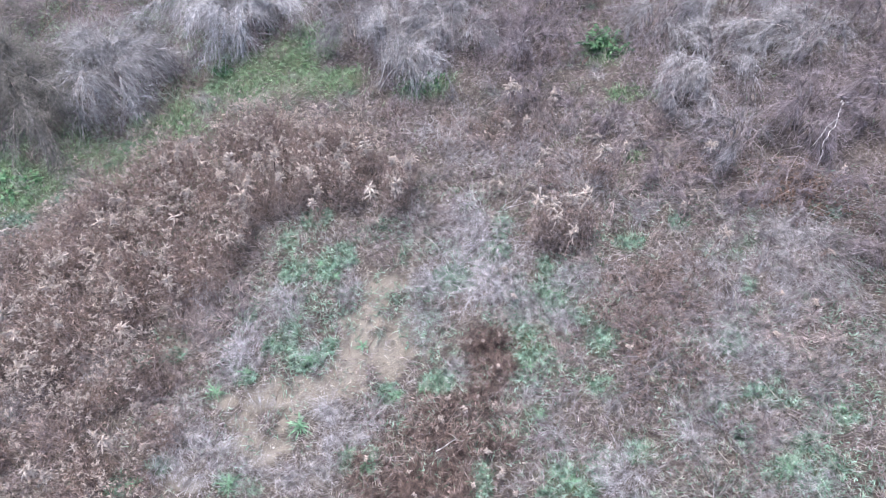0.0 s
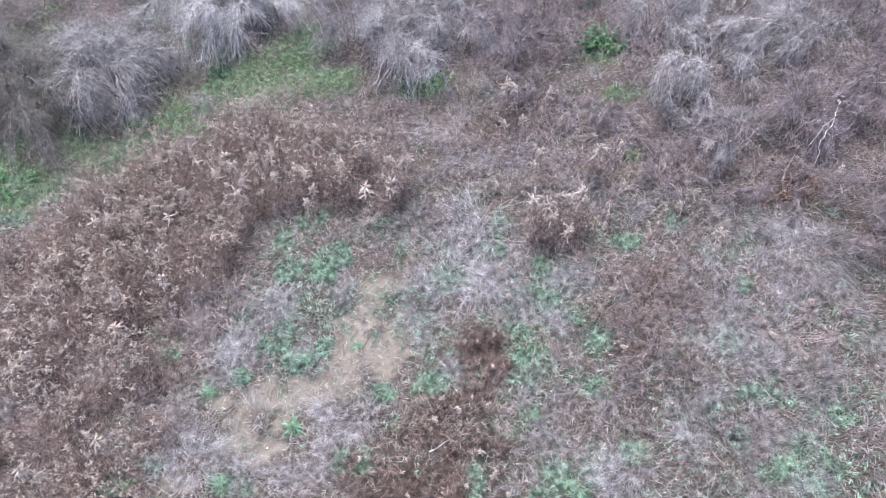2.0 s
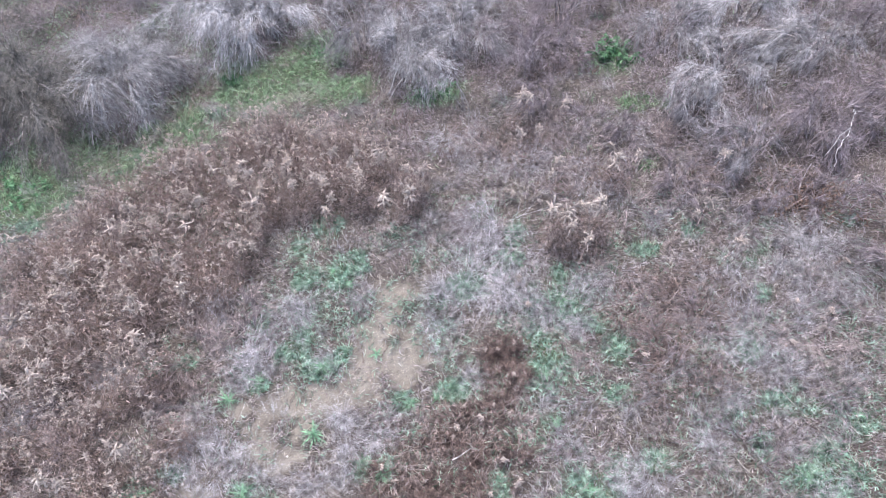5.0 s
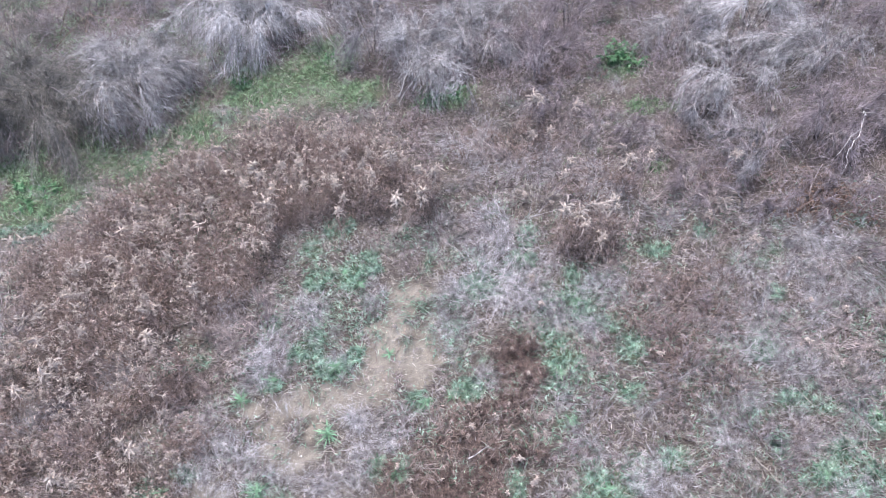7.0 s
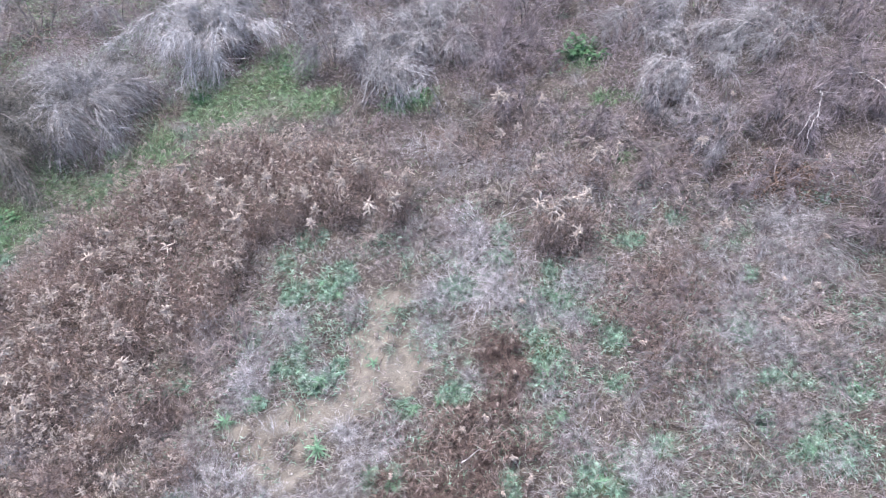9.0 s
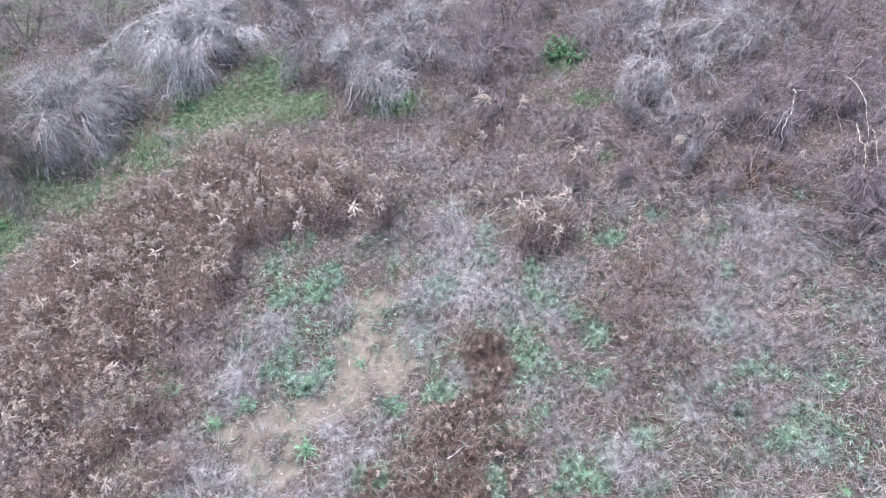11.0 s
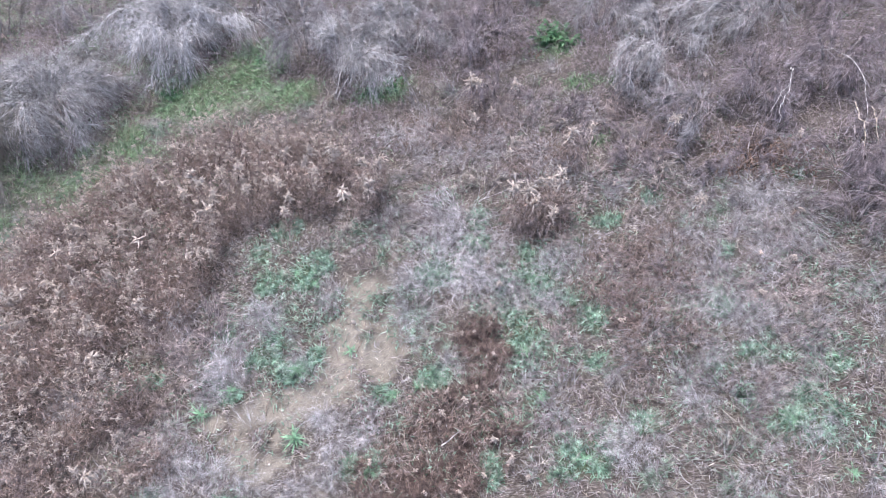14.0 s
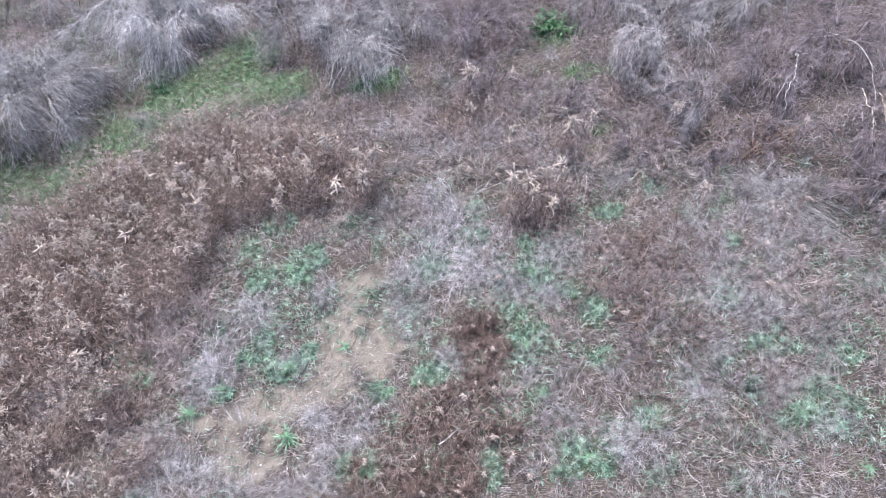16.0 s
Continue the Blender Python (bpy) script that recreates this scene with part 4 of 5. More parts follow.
used = set()
for heads, tall in ((HEADS_STAND, 1.25), (HEADS_LOW_SIDE, 1.05), (HEADS_HIGH_SIDE, 1.2)):
    for x, y, size in heads:
        i = min(range(5), key=lambda j: abs(BIG_SIZES[j] - size))
        turn = pose(0, 0, 0, 0, 0, rng.uniform(0, 360)) @ Matrix.Scale(tall / 1.25, 4)
        head = turn @ Vector(TIPS[i])
        m = Matrix.Translation((x - head.x, y - head.y, ground_at(x - head.x, y - head.y) - 0.01)) @ turn
        ob = copy_thing(BIG_KINDS[i], m) if i in used else BIG_KINDS[i]
        ob.matrix_basis = m
        used.add(i)
sx, sy = scatter(175, lambda x, y: np.where((x < 0) & (f_stand(x, y) > 0.45), 0.08 + mottle(x, y, 0.75, 33, 0.5, 7), 0.0))
for i, (x, y, s) in enumerate(zip(sx, sy, rng.uniform(0.5, 1.0, len(sx)))):
    plant_out(KINDS, x, y, i, s * (0.35 + 0.65 * float(stand_height(x, y))))
fx, fy = scatter(1900, lambda x, y: np.where((x < 0) & (f_stand(x, y) > 0.35), 0.06 + mottle(x, y, 0.5, 34, 0.52, 8), 0.0))
k = np.repeat(np.arange(len(fx)), 9)
fp = on_ground(fx, fy, 0.0)
fp[:, 2] += rng.uniform(0.75, 1.15, len(fx)) * stand_height(fx, fy)
tagged(part("scattered_fluff", [cones(fp[k] + rng.normal(0, 0.022, (len(k), 3)), unit(rng.normal(0, 1, (len(k), 3))), rng.uniform(0.03, 0.07, len(k)), rng.uniform(0.006, 0.0125, len(k)))], M_PLUME),
       "small tufts of beige seed fluff among brown stalks", "seed fluff", kind="stuff")
low_spots = list(HEADS_GROUND)
sx, sy = scatter(14, lambda x, y: np.where(f_dark(x, y) > 0.4, 1.0, 0.0))
low_spots += [(a, b, s) for a, b, s in zip(sx, sy, rng.uniform(0.4, 0.7, len(sx)))]
sx, sy = scatter(34, lambda x, y: np.where((x > 0.4) & (y > -1.5) & (y < 4.2), 1 - f_green(x, y), 0.0))
low_spots += [(a, b, s) for a, b, s in zip(sx, sy, rng.uniform(0.5, 1.1, len(sx)))]
for i, (x, y, s) in enumerate(low_spots):
    plant_out(LOW_KINDS, x, y, i, s)


# ---- dead bushy weeds ----
def weed_bush(name, size, mat, tone, sprays=9, fine=1.0):
    n = 46
    main = rng.uniform(0, 6.283)
    of = rng.integers(0, sprays, n)
    az = main + rng.normal(0, 1.3, sprays)[of] + rng.normal(0, 0.2, n)
    p = np.stack([np.cos(az), np.sin(az), np.zeros(n)], -1) * (rng.random(n) * 0.14 * size)[:, None]
    d = heading(az, rng.uniform(0.2, 1.3, sprays)[of] + rng.normal(0, 0.16, n))
    length, sag = rng.uniform(0.3, 0.75, n) * size, rng.uniform(0.3, 1.0, sprays)[of]
    i = np.repeat(np.arange(n), 3 if fine == 1 else 5)
    u = rng.uniform(0.15, 0.95, len(i))
    q = along(p[i], d[i], length[i], sag[i], u)
    e = d[i] + rng.normal(0, 0.33 / fine, (len(i), 3))
    e[:, 2] -= 1.6 * sag[i] * u
    ob = part(name, [ribbons(p, d, length, rng.uniform(0.0022, 0.0045, n) * fine, sag, 0.2 + 0.2 * (fine < 1), 4),
                     ribbons(q, unit(e), rng.uniform(0.1, 0.34, len(i)) * size, rng.uniform(0.0017, 0.0038, len(i)) * fine, rng.uniform(0.1, 0.7, len(i)), 0.4)], mat)
    return tagged(ob, tone + " dead bushy weed with fine dry branches", "dead weed", name.replace("_", " ") + "s on the slope")


WEED_KINDS = [weed_bush(*k) for k in (
    ("dead_weed", 1.0, M_MIXED, "grey-brown"), ("wispy_weed", 0.9, M_TWIG, "ash-grey"), ("dead_weed", 1.1, M_TWIG_BROWN, "olive-brown"), ("straw_weed", 0.9, M_PINK, "pinkish-beige"),
    ("dead_weed", 1.0, M_DARK, "dark brown"), ("dead_weed", 0.9, M_TWIG_RED, "purple-brown"), ("straw_weed", 0.9, M_STRAW, "straw-coloured"), ("wispy_weed", 1.0, M_LAVENDER, "pale lavender-grey", 24, 0.62), ("wispy_weed", 1.0, M_LAVENDER, "soft lavender-grey", 30, 0.58))]


def w_bush(x, y):
    right, back = np.clip((x - 0.6) / 2.0, 0, 1), np.clip((y - 0.2) / 2, 0, 1)
    side = np.exp(-((x + 4.4) / 1.1) ** 2 - ((y + 1.6) / 2.2) ** 2)
    return np.maximum(np.maximum(0.7 * right, back), np.maximum(0.8 * side, 0.15)) * (1 - f_dirt(x, y)) * (1 - 0.8 * f_green(x, y)) * (1 - 0.6 * f_stand(x, y)) * (1 - 0.6 * f_thicket(x, y)) * (1 - 0.8 * f_dark(x, y))


wx, wy = scatter(200, w_bush)
for i, (x, y) in enumerate(zip(wx, wy)):
    plant_out(WEED_KINDS, x, y, i, rng.uniform(0.6, 1.1) * (1.4 if y > 0.3 else 1.0))
bx, by = scatter(70, lambda x, y: np.where((x > -0.6) & (x < 5.6) & (y > 0.2) & (y < 4.6), 1 - 0.7 * f_green(x, y), 0.0))
for i, (x, y) in enumerate(zip(bx, by)):
    m = pose(x, y, ground_at(x, y) - 0.01, 0, 0, rng.uniform(0, 360)) @ Matrix.Scale(rng.uniform(1.0, 1.6), 4)
    copy_thing(WEED_KINDS[(0, 5, 1, 7, 3, 2)[i % 6]], m).matrix_basis = m
bx, by = scatter(85, lambda x, y: f_stand(x, y) * np.where(x < 0, 1.0, 0.0))
for i, (x, y) in enumerate(zip(bx, by)):
    m = pose(x, y, ground_at(x, y) - 0.01, 0, 0, rng.uniform(0, 360)) @ Matrix.Scale(rng.uniform(1.0, 1.7) * (0.5 + 0.5 * float(stand_height(x, y))), 4)
    copy_thing(WEED_KINDS[(3, 2, 0, 6, 5)[i % 5]], m).matrix_basis = m
for i, (px, py, rx, ry) in enumerate((WISP_MIDDLE + WISP_HIGH) * 2 + PALE[-5:] * 3 + WISP_MIDDLE * 2 + WISP_HIGH * 2):
    x, y = px + rng.normal(0, 0.4) * rx, py + rng.normal(0, 0.4) * ry
    m = pose(x, y, ground_at(x, y) - 0.01, 0, 0, rng.uniform(0, 360)) @ Matrix.Scale(rng.uniform(0.9, 1.5) * (rx * ry) ** 0.5 / 0.5, 4)
    copy_thing(WEED_KINDS[7 + i % 2], m).matrix_basis = m
for i, (px, py, rx, ry) in enumerate(DARK_MATS * 3):
    x, y = px + rng.normal(0, 0.5) * rx, py + rng.normal(0, 0.5) * ry
    m = pose(x, y, ground_at(x, y) - 0.01, 0, 0, rng.uniform(0, 360)) @ Matrix.Scale(rng.uniform(0.8, 1.4), 4)
    copy_thing(WEED_KINDS[(5, 1, 4, 5)[i % 4]], m).matrix_basis = m
for i, (px, py, rx, ry) in enumerate(PINKISH * 2):
    x, y = px + rng.normal(0, 0.4) * rx, py + rng.normal(0, 0.4) * ry
    m = pose(x, y, ground_at(x, y) - 0.01, 0, 0, rng.uniform(0, 360)) @ Matrix.Scale(rng.uniform(0.7, 1.1), 4)
    copy_thing(WEED_KINDS[3], m).matrix_basis = m


for i, (x, y) in enumerate(((-3.74, -0.93), (-4.44, -1.27), (-3.39, -1.57), (-3.88, -1.79), (-4.22, -0.76), (-3.38, -1.07), (-4.53, -1.76), (-3.5, -2.04), (-4.1, -1.4), (-3.7, -1.3))):
    m = pose(x - 0.4, y, ground_at(x - 0.4, y) - 0.01, 0, 0, rng.uniform(0, 360)) @ Matrix.Scale(rng.uniform(1.3, 1.9), 4)
    copy_thing(WEED_KINDS[(3, 7, 5)[i % 3]], m).matrix_basis = m


# ---- tufts of bleached grass ----
def tuft(size, mat, tone):
    n, main = 95, rng.uniform(0, 6.283)
    az = main + rng.normal(0, 0.9, n)
    spin = rng.uniform(0, 6.283, n)
    p = np.stack([np.cos(spin), np.sin(spin), np.zeros(n)], -1) * (rng.random(n) * 0.16 * size)[:, None]
    ob = part("grass_tuft", [ribbons(p, heading(az, rng.uniform(0.3, 1.3, n)), rng.uniform(0.25, 0.6, n) * size, rng.uniform(0.0018, 0.0038, n), rng.uniform(0.3, 1.1, n), 0.3)], mat)
    return tagged(ob, tone + " tuft of grass laid over to one side", "grass tuft", "grass tufts")


TUFTS = [tuft(s, m, t) for s, m, t in ((1.0, M_PALE, "bleached grey"), (0.85, M_STRAW, "straw-coloured"), (1.1, M_PALE, "bleached grey"), (0.8, M_GREEN, "half-green living"), (0.9, M_PINK, "pinkish-beige dead"), (0.75, M_GREEN, "half-green living"), (1.0, M_MIXED, "grey-brown dead"))]
tx, ty = scatter(290, lambda x, y: np.maximum(f_pale(x, y), 0.3) * (1 - 0.85 * f_dirt(x, y)) * (1 - 0.8 * f_stand(x, y)) * (1 - 0.7 * f_thicket(x, y)) * (1 - 0.7 * f_dark(x, y)))
for i, (x, y) in enumerate(zip(tx, ty)):
    plant_out(TUFTS, x, y, i, rng.uniform(0.6, 1.15))
valley = [(-7.9, 3.6), (-7.5, 4.2), (-7.1, 4.6), (-7.3, 5.3), (-6.9, 5.8), (-6.6, 5.1), (-7.6, 4.9), (-7.0, 6.4), (-8.3, 3.0), (-8.7, 2.5), (-6.2, 4.6),
          (-5.6, 4.8), (-4.9, 4.7), (-4.1, 4.6), (-3.3, 4.5), (-2.6, 4.9), (-6.4, 5.9), (-9.1, 1.9), (-7.7, 6.0), (-7.3, 7.0)]
for i, (x, y) in enumerate(valley):
    m = pose(x, y, ground_at(x, y) - 0.01, 0, 0, rng.uniform(0, 360)) @ Matrix.Scale(rng.uniform(1.2, 1.9), 4)
    copy_thing(TUFTS[(3, 1, 5, 3, 6)[i % 5]], m).matrix_basis = m
tx, ty = scatter(75, lambda x, y: np.where((x > 1.2) & (y < 0.6) & (y > -6), 1.0, 0.0) * (1 - 0.6 * f_dark(x, y)))
for i, (x, y) in enumerate(zip(tx, ty)):
    m = pose(x, y, ground_at(x, y) - 0.01, 0, 0, rng.uniform(0, 360)) @ Matrix.Scale(rng.uniform(0.9, 1.4), 4)
    copy_thing(TUFTS[(0, 3, 4, 2, 5, 6, 3)[i % 7]], m).matrix_basis = m
bx, by = scatter(45, lambda x, y: np.where((x > 1.5) & (y < 0.4) & (y > -6), 1 - 0.7 * f_green(x, y), 0.0))
for i, (x, y) in enumerate(zip(bx, by)):
    m = pose(x, y, ground_at(x, y) - 0.01, 0, 0, rng.uniform(0, 360)) @ Matrix.Scale(rng.uniform(1.0, 1.5), 4)
    copy_thing(WEED_KINDS[(7, 5, 1, 0, 7, 2)[i % 6]], m).matrix_basis = m


# ---- green rosettes ----
def leaf(length, width):
    """A long pointed leaf with a sunken midrib, arching down to its tip."""
    rows = 6
    pts, quads = [], []
    for i in range(rows):
        s = i / (rows - 1)
        w = width * max(0.06, math.sin(math.pi * (0.12 + 0.88 * s)) ** 0.8) * (1 + 0.18 * math.sin(i * 2.4))
        z = length * (0.32 * s - 0.42 * s * s)
        for v, lift in ((-1, 0.25), (-0.5, 0.1), (0, 0), (0.5, 0.1), (1, 0.25)):
            pts.append((length * s, v * w, z + lift * w))
    for i in range(rows - 1):
        for j in range(4):
            a = i * 5 + j
            quads.append((a, a + 5, a + 6, a + 1))
    return raw_mesh("leaf", np.array(pts), quads=quads)


LEAVES = [leaf(0.25, 0.012), leaf(0.19, 0.0115), leaf(0.13, 0.011)]
for me in LEAVES:
    me.materials.append(M_ROSETTE)
    me.polygons.foreach_set("use_smooth", np.ones(len(me.polygons), bool))


def rosette(leaves):
    top = tagged(new("thistle_rosette"), "flat green thistle rosette on the soil", "rosette", "green rosettes")
    for i in range(leaves):
        ob = new("leaf", LEAVES[min(2, i * 3 // leaves)])
        ob.parent = top
        ob.matrix_basis = pose(0, 0, 0.01 + 0.004 * i, 0, -rng.uniform(2, 10) - 28 * i / leaves, 137.5 * i + rng.uniform(-25, 25)) @ Matrix.Scale(rng.uniform(0.6, 1.2), 4)
    return top


ROSETTES = [(-2.26, -3.62, 1.1), (-1.37, -2.07, 0.7), (-0.21, -2.96, 0.7), (-0.65, -3.07, 0.8), (-3.96, -2.97, 1.0), (0.07, -2.79, 0.8),
            (1.78, -3.46, 0.7), (-2.33, -2.39, 0.9), (-3.47, -2.59, 0.9), (-3.27, -4.63, 0.9), (-1.03, -4.34, 0.8), (-1.35, -4.06, 0.7),
            (5.31, -4.37, 0.7), (6.3, -3.37, 0.7), (2.26, -4.51, 0.75), (-4.98, -4.64, 0.9), (-2.08, -0.54, 0.8), (-2.47, -0.25, 0.7),
            (1.94, -1.12, 0.8), (1.61, -2.59, 0.8), (5.84, -5.2, 0.7), (1.1, -0.05, 0.8)]
ROSETTE_KINDS = [rosette(n) for n in (30, 26, 22)]
for i, (x, y, s) in enumerate(ROSETTES):
    plant_out(ROSETTE_KINDS, x, y, i, s)


# ---- leafy green weeds under the brush ----
def leafy_weed(x, y, size, n, label, mat=M_LEAFY):
    top = tagged(new("leafy_weed"), label, "weed")
    top.location = (x, y, ground_at(x, y) - 0.01)
    k = 12
    az = rng.uniform(0, 6.283, k)
    d = heading(az, rng.uniform(0.5, 1.4, k))
    length = rng.uniform(0.2, 0.4, k) * size
    for j in range(k):
        part("stem", [spikes(np.zeros((1, 3)), d[j:j + 1], length[j:j + 1], np.full(1, 0.003), np.full(1, 0.2))], M_GREEN, top)
    i = rng.integers(0, k, n)
    p = along(np.zeros((n, 3)), d[i], length[i], np.full(n, 0.2), rng.uniform(0.2, 1, n))
    e = heading(az[i] + rng.normal(0, 1.0, n), rng.normal(0.2, 0.4, n))
    part("foliage", [blades(p, e, rng.uniform(0.07, 0.16, n) * size, rng.uniform(0.012, 0.026, n) * size, rng.uniform(0.2, 0.7, n))], mat, top)


for x, y, s in ((3.3, 5.8, 1.4), (3.8, 5.6, 1.3), (3.55, 6.1, 1.3)):
    leafy_weed(x, y, s, 130, "bright green leafy weed under leafless brush")
for x, y, s in ((-6.3, 6.2, 1.0), (-6.0, 6.1, 0.9), (-10.6, 2.2, 1.1), (-10.1, 2.6, 1.1), (-10.9, 2.7, 1.1), (-3.9, 6.9, 0.9), (-1.0, 4.85, 1.0), (-0.5, 5.0, 1.0)):
    leafy_weed(x, y, s, 90, "low green broad-leaved weed in damp grass")
for x, y in ((2.85, 5.75), (2.95, 5.35), (7.0, 0.45), (6.6, 0.7), (7.35, 0.4), (6.2, 0.85)):
    leafy_weed(x, y, 0.7, 40, "small weed with rust-coloured dead leaves", M_RUST)


rx, ry = rng.normal(6.7, 0.45, 900), rng.normal(0.8, 0.3, 900)
rp = on_ground(rx, ry, 0.05)
rp[:, 2] += rng.random(900) * 0.35
tagged(part("rusty_leaves", [blades(rp, heading(rng.uniform(0, 6.283, 900), rng.normal(0.1, 0.5, 900)), rng.uniform(0.04, 0.1, 900), rng.uniform(0.006, 0.014, 900), rng.uniform(0.2, 0.9, 900))], M_RUST),
       "rust-brown dead leaves caught in low brush", "leaves", kind="stuff")


# ---- sticks, fallen branches and stones ----
def stick(name, points, r0, r1, mat, label, forks=0, group=""):
    points = np.array([(x, y, ground_at(x, y) + h) for x, y, h in points])
    fine = np.concatenate([points[:-1] + (points[1:] - points[:-1]) * s for s in (0.0, 0.33, 0.66)]).reshape(3, -1, 3).transpose(1, 0, 2).reshape(-1, 3)
    fine = np.concatenate([fine, points[-1:]])
    fine[1:-1] += rng.normal(0, 0.02 if forks else 0.006, (len(fine) - 2, 3))
    o = fine[0].copy()
    top = tagged(new(name), label, "branch", group)
    top.location = o
    fine -= o
    part("wood", [tube(fine, np.linspace(r0, r1, len(fine)), 6)], mat, top, smooth=True)
    if forks:
        k = rng.integers(1, len(fine) - 1, forks)
        d = unit(unit(fine[k] - fine[k - 1]) + rng.normal(0, 0.5, (forks, 3)))
        for a, way in zip(k, d):
            part("side_twig", [spikes(fine[a][None], way[None], rng.uniform(0.2, 0.5, 1), np.full(1, r1 * 0.8), rng.uniform(0, 0.3, 1))], mat, top)
    return top


stick("fallen_stick", [(-1.14, -1.55, 0.02), (-1.25, -2.1, 0.025), (-1.4, -2.7, 0.02)], 0.009, 0.005, M_STICK, "thin brown stick lying on bare soil", 3)
stick("fallen_stick", [(-1.75, -1.75, 0.015), (-1.55, -2.35, 0.015), (-1.3, -2.95, 0.01)], 0.006, 0.004, M_STICK, "very thin brown twig across the soil", 4)
stick("fallen_stick", [(-2.74, -2.35, 0.03), (-2.78, -2.75, 0.02), (-2.82, -3.1, 0.012)], 0.01, 0.005, M_STICK, "thin tan stick at the edge of the soil", 1)
stick("fallen_stick", [(0.1, -4.14, 0.3), (0.42, -3.94, 0.32)], 0.011, 0.008, M_BLEACHED, "short bleached stick caught in brown weeds")
stick("fallen_branch", [(7.75, 2.75, 0.5), (7.4, 2.3, 1.0), (7.18, 1.95, 1.22), (7.05, 1.62, 1.24), (6.78, 1.42, 1.2), (6.55, 1.15, 1.05)], 0.009, 0.004, M_BLEACHED, "bleached crooked branch caught in the brush", 3)
stick("fallen_branch", [(7.12, 1.8, 1.22), (6.98, 1.5, 1.2), (6.8, 1.25, 1.1), (6.74, 1.0, 0.95)], 0.008, 0.004, M_BLEACHED, "bleached forked branch caught in the brush", 2)
stick("fallen_branch", [(8.1, 3.3, 0.5), (8.35, 2.75, 0.95), (8.5, 2.2, 1.05), (8.5, 1.6, 0.95), (8.4, 1.0, 0.7), (8.35, 0.5, 0.3)], 0.009, 0.004, M_BLEACHED, "long pale dead branch over the brush", 3)
stick("bare_cane", [(8.3, 1.35, 0.75), (8.2, 0.95, 0.8), (8.15, 0.5, 0.7), (8.05, 0.1, 0.4)], 0.012, 0.006, M_TAN, "tan bare cane leaning over purple brush", 1, "tan canes")
stick("bare_cane", [(8.55, 1.2, 0.7), (8.4, 0.75, 0.85), (8.3, 0.2, 0.7), (8.3, -0.2, 0.3)], 0.011, 0.006, M_TAN, "tan bare cane leaning over purple brush", 1, "tan canes")
for a, (x0, y0, x1, y1) in enumerate(((-12.6, 8.6, -10.2, 9.2), (-12.0, 9.4, -10.6, 8.4), (-11.6, 8.2, -10.9, 9.8), (-12.8, 9.3, -11.0, 8.7))):
    stick("fallen_branch", [(x0, y0, 0.1), ((x0 + x1) / 2, (y0 + y1) / 2, 0.9 + 0.1 * a), (x1, y1, 0.5)], 0.013, 0.005, M_STICK, "grey-brown dead branch in a heap of brush", 5, "brush heap")
stick("fallen_branch", [(-1.85, 4.85, 0.02), (-1.5, 5.3, 0.35), (-0.9, 5.5, 0.5), (-0.2, 5.35, 0.35)], 0.022, 0.009, M_BLEACHED, "white dead limb at the foot of a shrub", 4)
stick("fallen_branch", [(-1.9, 4.9, 0.02), (-1.65, 5.5, 0.5), (-1.35, 6.0, 0.9)], 0.02, 0.009, M_BLEACHED, "white dead limb rising into a shrub", 4)
for x0, y0, x1, y1 in ((4.9, -0.6, 5.1, -2.2), (-3.6, -4.2, -3.9, -2.9), (5.2, -3.0, 6.1, -4.8), (4.3, -4.0, 4.9, -5.2), (-5.5, -4.6, -4.3, -3.4), (-3.5, 0.4, -2.2, 0.1), (0.5, 3.6, 3.0, 4.3), (3.9, -1.2, 6.2, -0.9)):
    stick("cane", [(x0, y0, 0.12), ((x0 + x1) / 2, (y0 + y1) / 2, 0.32), (x1, y1, 0.1)], 0.006, 0.003, M_STRAW, "long dry bramble cane arching over the grass", 2, "dry canes")


def stone(x, y, size):
    bm = bmesh.new()
    bmesh.ops.create_icosphere(bm, subdivisions=2, radius=size)
    for v in bm.verts:
        v.co *= 1 + 0.35 * noise.noise(v.co * 14 / max(size * 10, 0.3) + Vector((x, y, 0)))
        v.co.z *= 0.6
    me = bpy.data.meshes.new("stone")
    bm.to_mesh(me)
    bm.free()
    me.materials.append(M_STONE)
    ob = tagged(new("stone", me), "small pale stone half sunk in the soil", "stone", "pale stones")
    ob.matrix_basis = pose(x, y, ground_at(x, y) + size * 0.2, 0, 0, rng.uniform(0, 360))


for x, y, s in ((0.79, -1.25, 0.06), (-2.88, -4.01, 0.02), (1.11, -0.25, 0.02), (-1.65, -2.68, 0.02), (0.03, -2.17, 0.02), (-2.02, -2.95, 0.02),
                (-2.69, -3.96, 0.02), (-2.43, -3.77, 0.02), (-3.31, -3.46, 0.02), (-1.3, -1.5, 0.02), (-2.95, -3.9, 0.02), (-2.75, -4.1, 0.02)):
    stone(x, y, s)

# crumbs of soil and chaff on the bare ground
cx, cy = scatter(3500, f_dirt)
k = len(cx)
tagged(part("soil_crumbs", [spikes(on_ground(cx, cy, 0.0), heading(rng.uniform(0, 6.3, k), rng.uniform(0, 0.5, k)), rng.uniform(0.008, 0.02, k), rng.uniform(0.004, 0.009, k), np.zeros(k))], M_CLOD),
       "crumbs of soil and chaff on bare ground", "soil", kind="stuff")

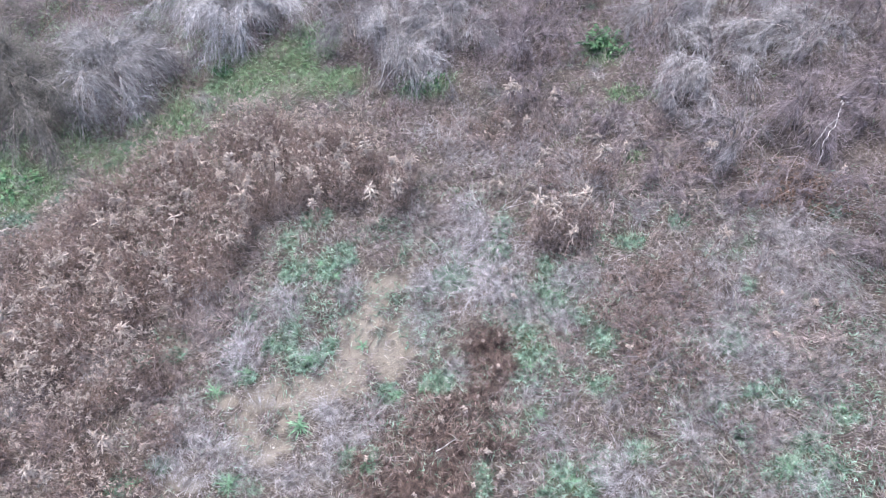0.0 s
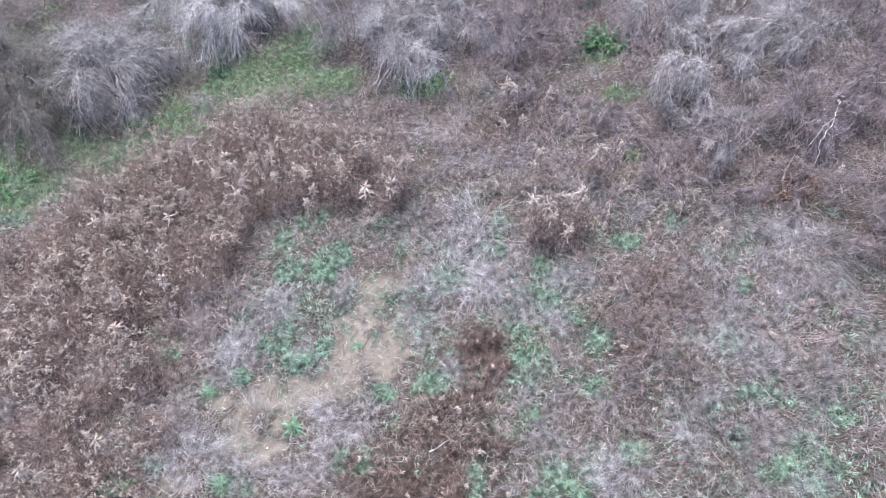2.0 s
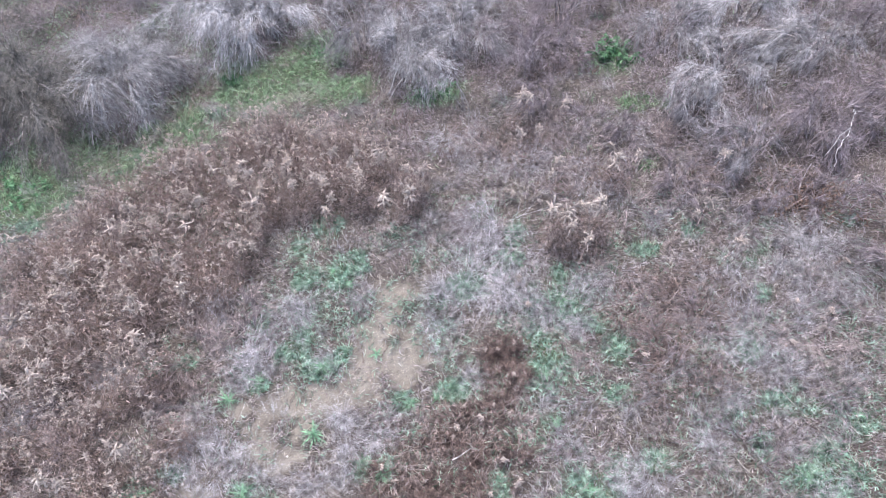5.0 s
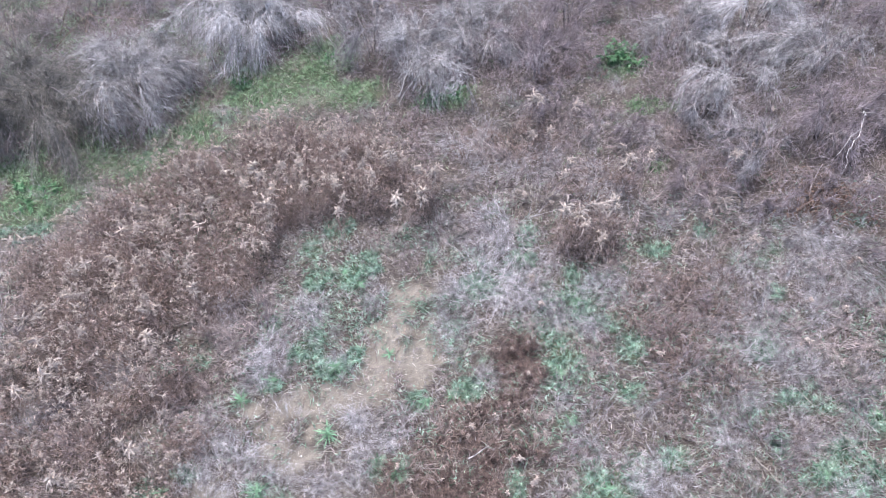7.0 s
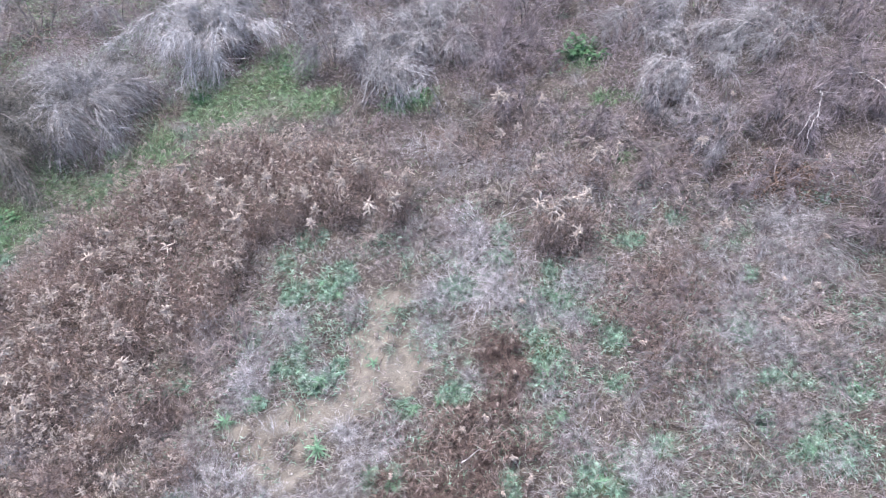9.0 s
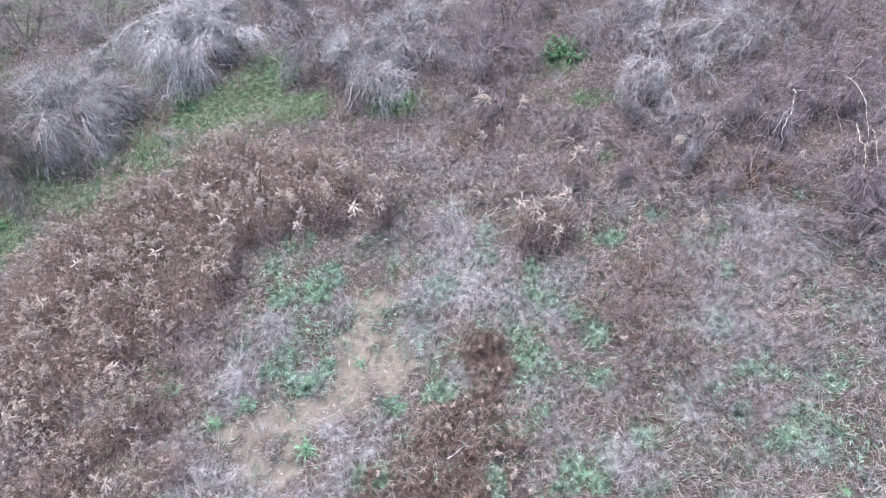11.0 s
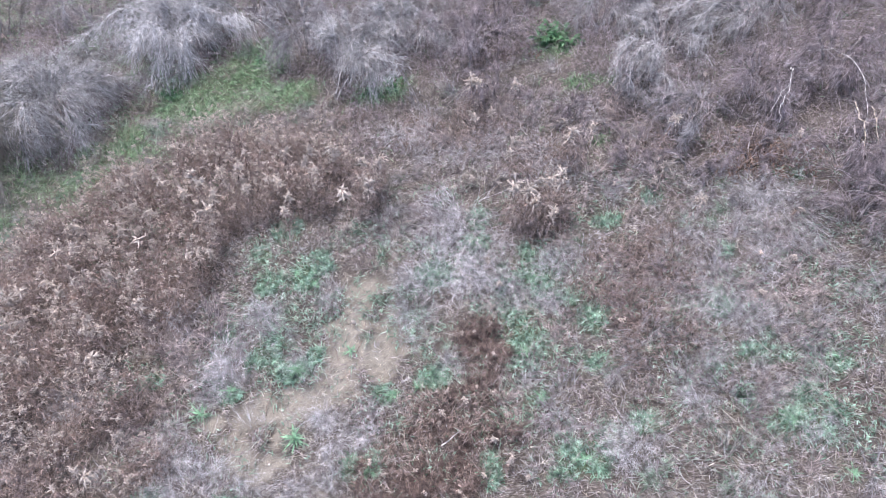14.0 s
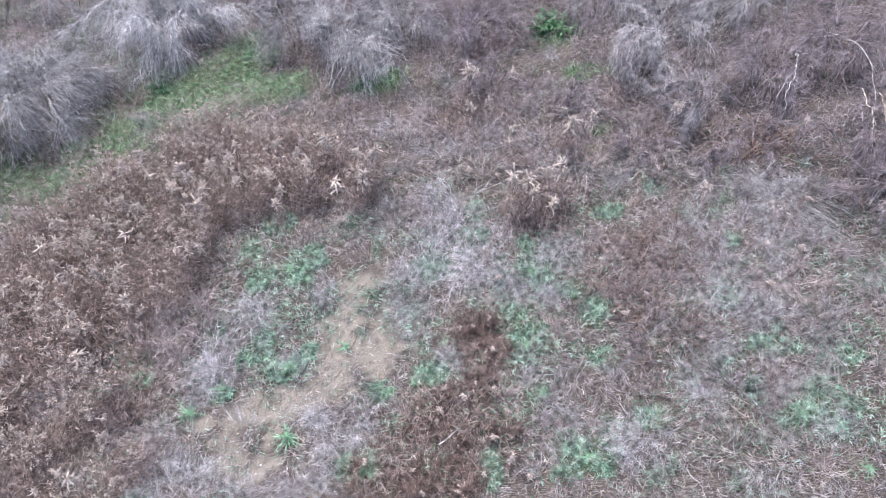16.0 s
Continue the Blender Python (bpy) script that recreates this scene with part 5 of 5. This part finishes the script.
cx, cy = scatter(900, f_dirt)
k = len(cx)
tagged(part("soil_chaff", [cones(on_ground(cx, cy, 0.006), heading(rng.uniform(0, 6.3, k), rng.uniform(0, 0.15, k)), rng.uniform(0.04, 0.14, k), rng.uniform(0.0015, 0.003, k))], M_STRAW),
       "bits of straw lying on bare soil", "straw", kind="stuff")

# thinner cover on the slope all round
ex, ey = np.meshgrid(np.arange(-22, 18, 0.25), np.arange(-14, 18, 0.25), indexing="ij")
outer = (ex < -9.4 - 0.47 * (ey + 5)) | (ex > 8.8 + 0.25 * (ey + 5)) | (ey < -6.4) | (ey > 13)
fade = np.clip((np.minimum(np.minimum(ex + 22, 18 - ex), np.minimum(ey + 14, 18 - ey))) / 6, 0, 1)
ew = (outer * fade * (0.2 + 0.8 * mottle(ex, ey, 0.9, 111, 0.5, 4))).ravel()
ex, ey = ex.ravel(), ey.ravel()


def outskirts(name, n, mat, label, category, lengths, widths, rise, wide):
    pick = rng.choice(len(ew), n, p=ew / ew.sum())
    x, y = ex[pick] + rng.uniform(-0.125, 0.125, n), ey[pick] + rng.uniform(-0.125, 0.125, n)
    d = heading(combed(x, y, 112, 1.1), np.radians(rng.normal(*rise, n)).clip(0.0, 1.5))
    shape = blades(on_ground(x, y), d, rng.uniform(*lengths, n), rng.uniform(*widths, n), rng.uniform(0.2, 0.8, n)) if wide else slivers(on_ground(x, y, 0.02), d, rng.uniform(*lengths, n), rng.uniform(*widths, n))
    tagged(part(name, [shape], mat), label, category, kind="stuff")


outskirts("outer_thatch", 40000, M_STRAW, "thin thatch of dry grass further along the slope", "litter", (0.1, 0.3), (0.003, 0.007), (15, 15), False)
outskirts("outer_weed_litter", 35000, M_MIXED, "grey-brown litter further along the slope", "litter", (0.1, 0.3), (0.003, 0.007), (20, 18), False)
outskirts("outer_grass", 5000, M_GREEN, "thin green grass further along the slope", "grass", (0.1, 0.25), (0.003, 0.007), (45, 20), True)
outskirts("outer_dry_grass", 5000, M_PALE, "bleached grass further along the slope", "grass", (0.15, 0.4), (0.003, 0.006), (40, 20), True)
pick = rng.choice(len(ew), 60, p=ew / ew.sum())
for i, (x, y) in enumerate(zip(ex[pick], ey[pick])):
    plant_out(WEED_KINDS, x, y, i, rng.uniform(0.8, 1.5))
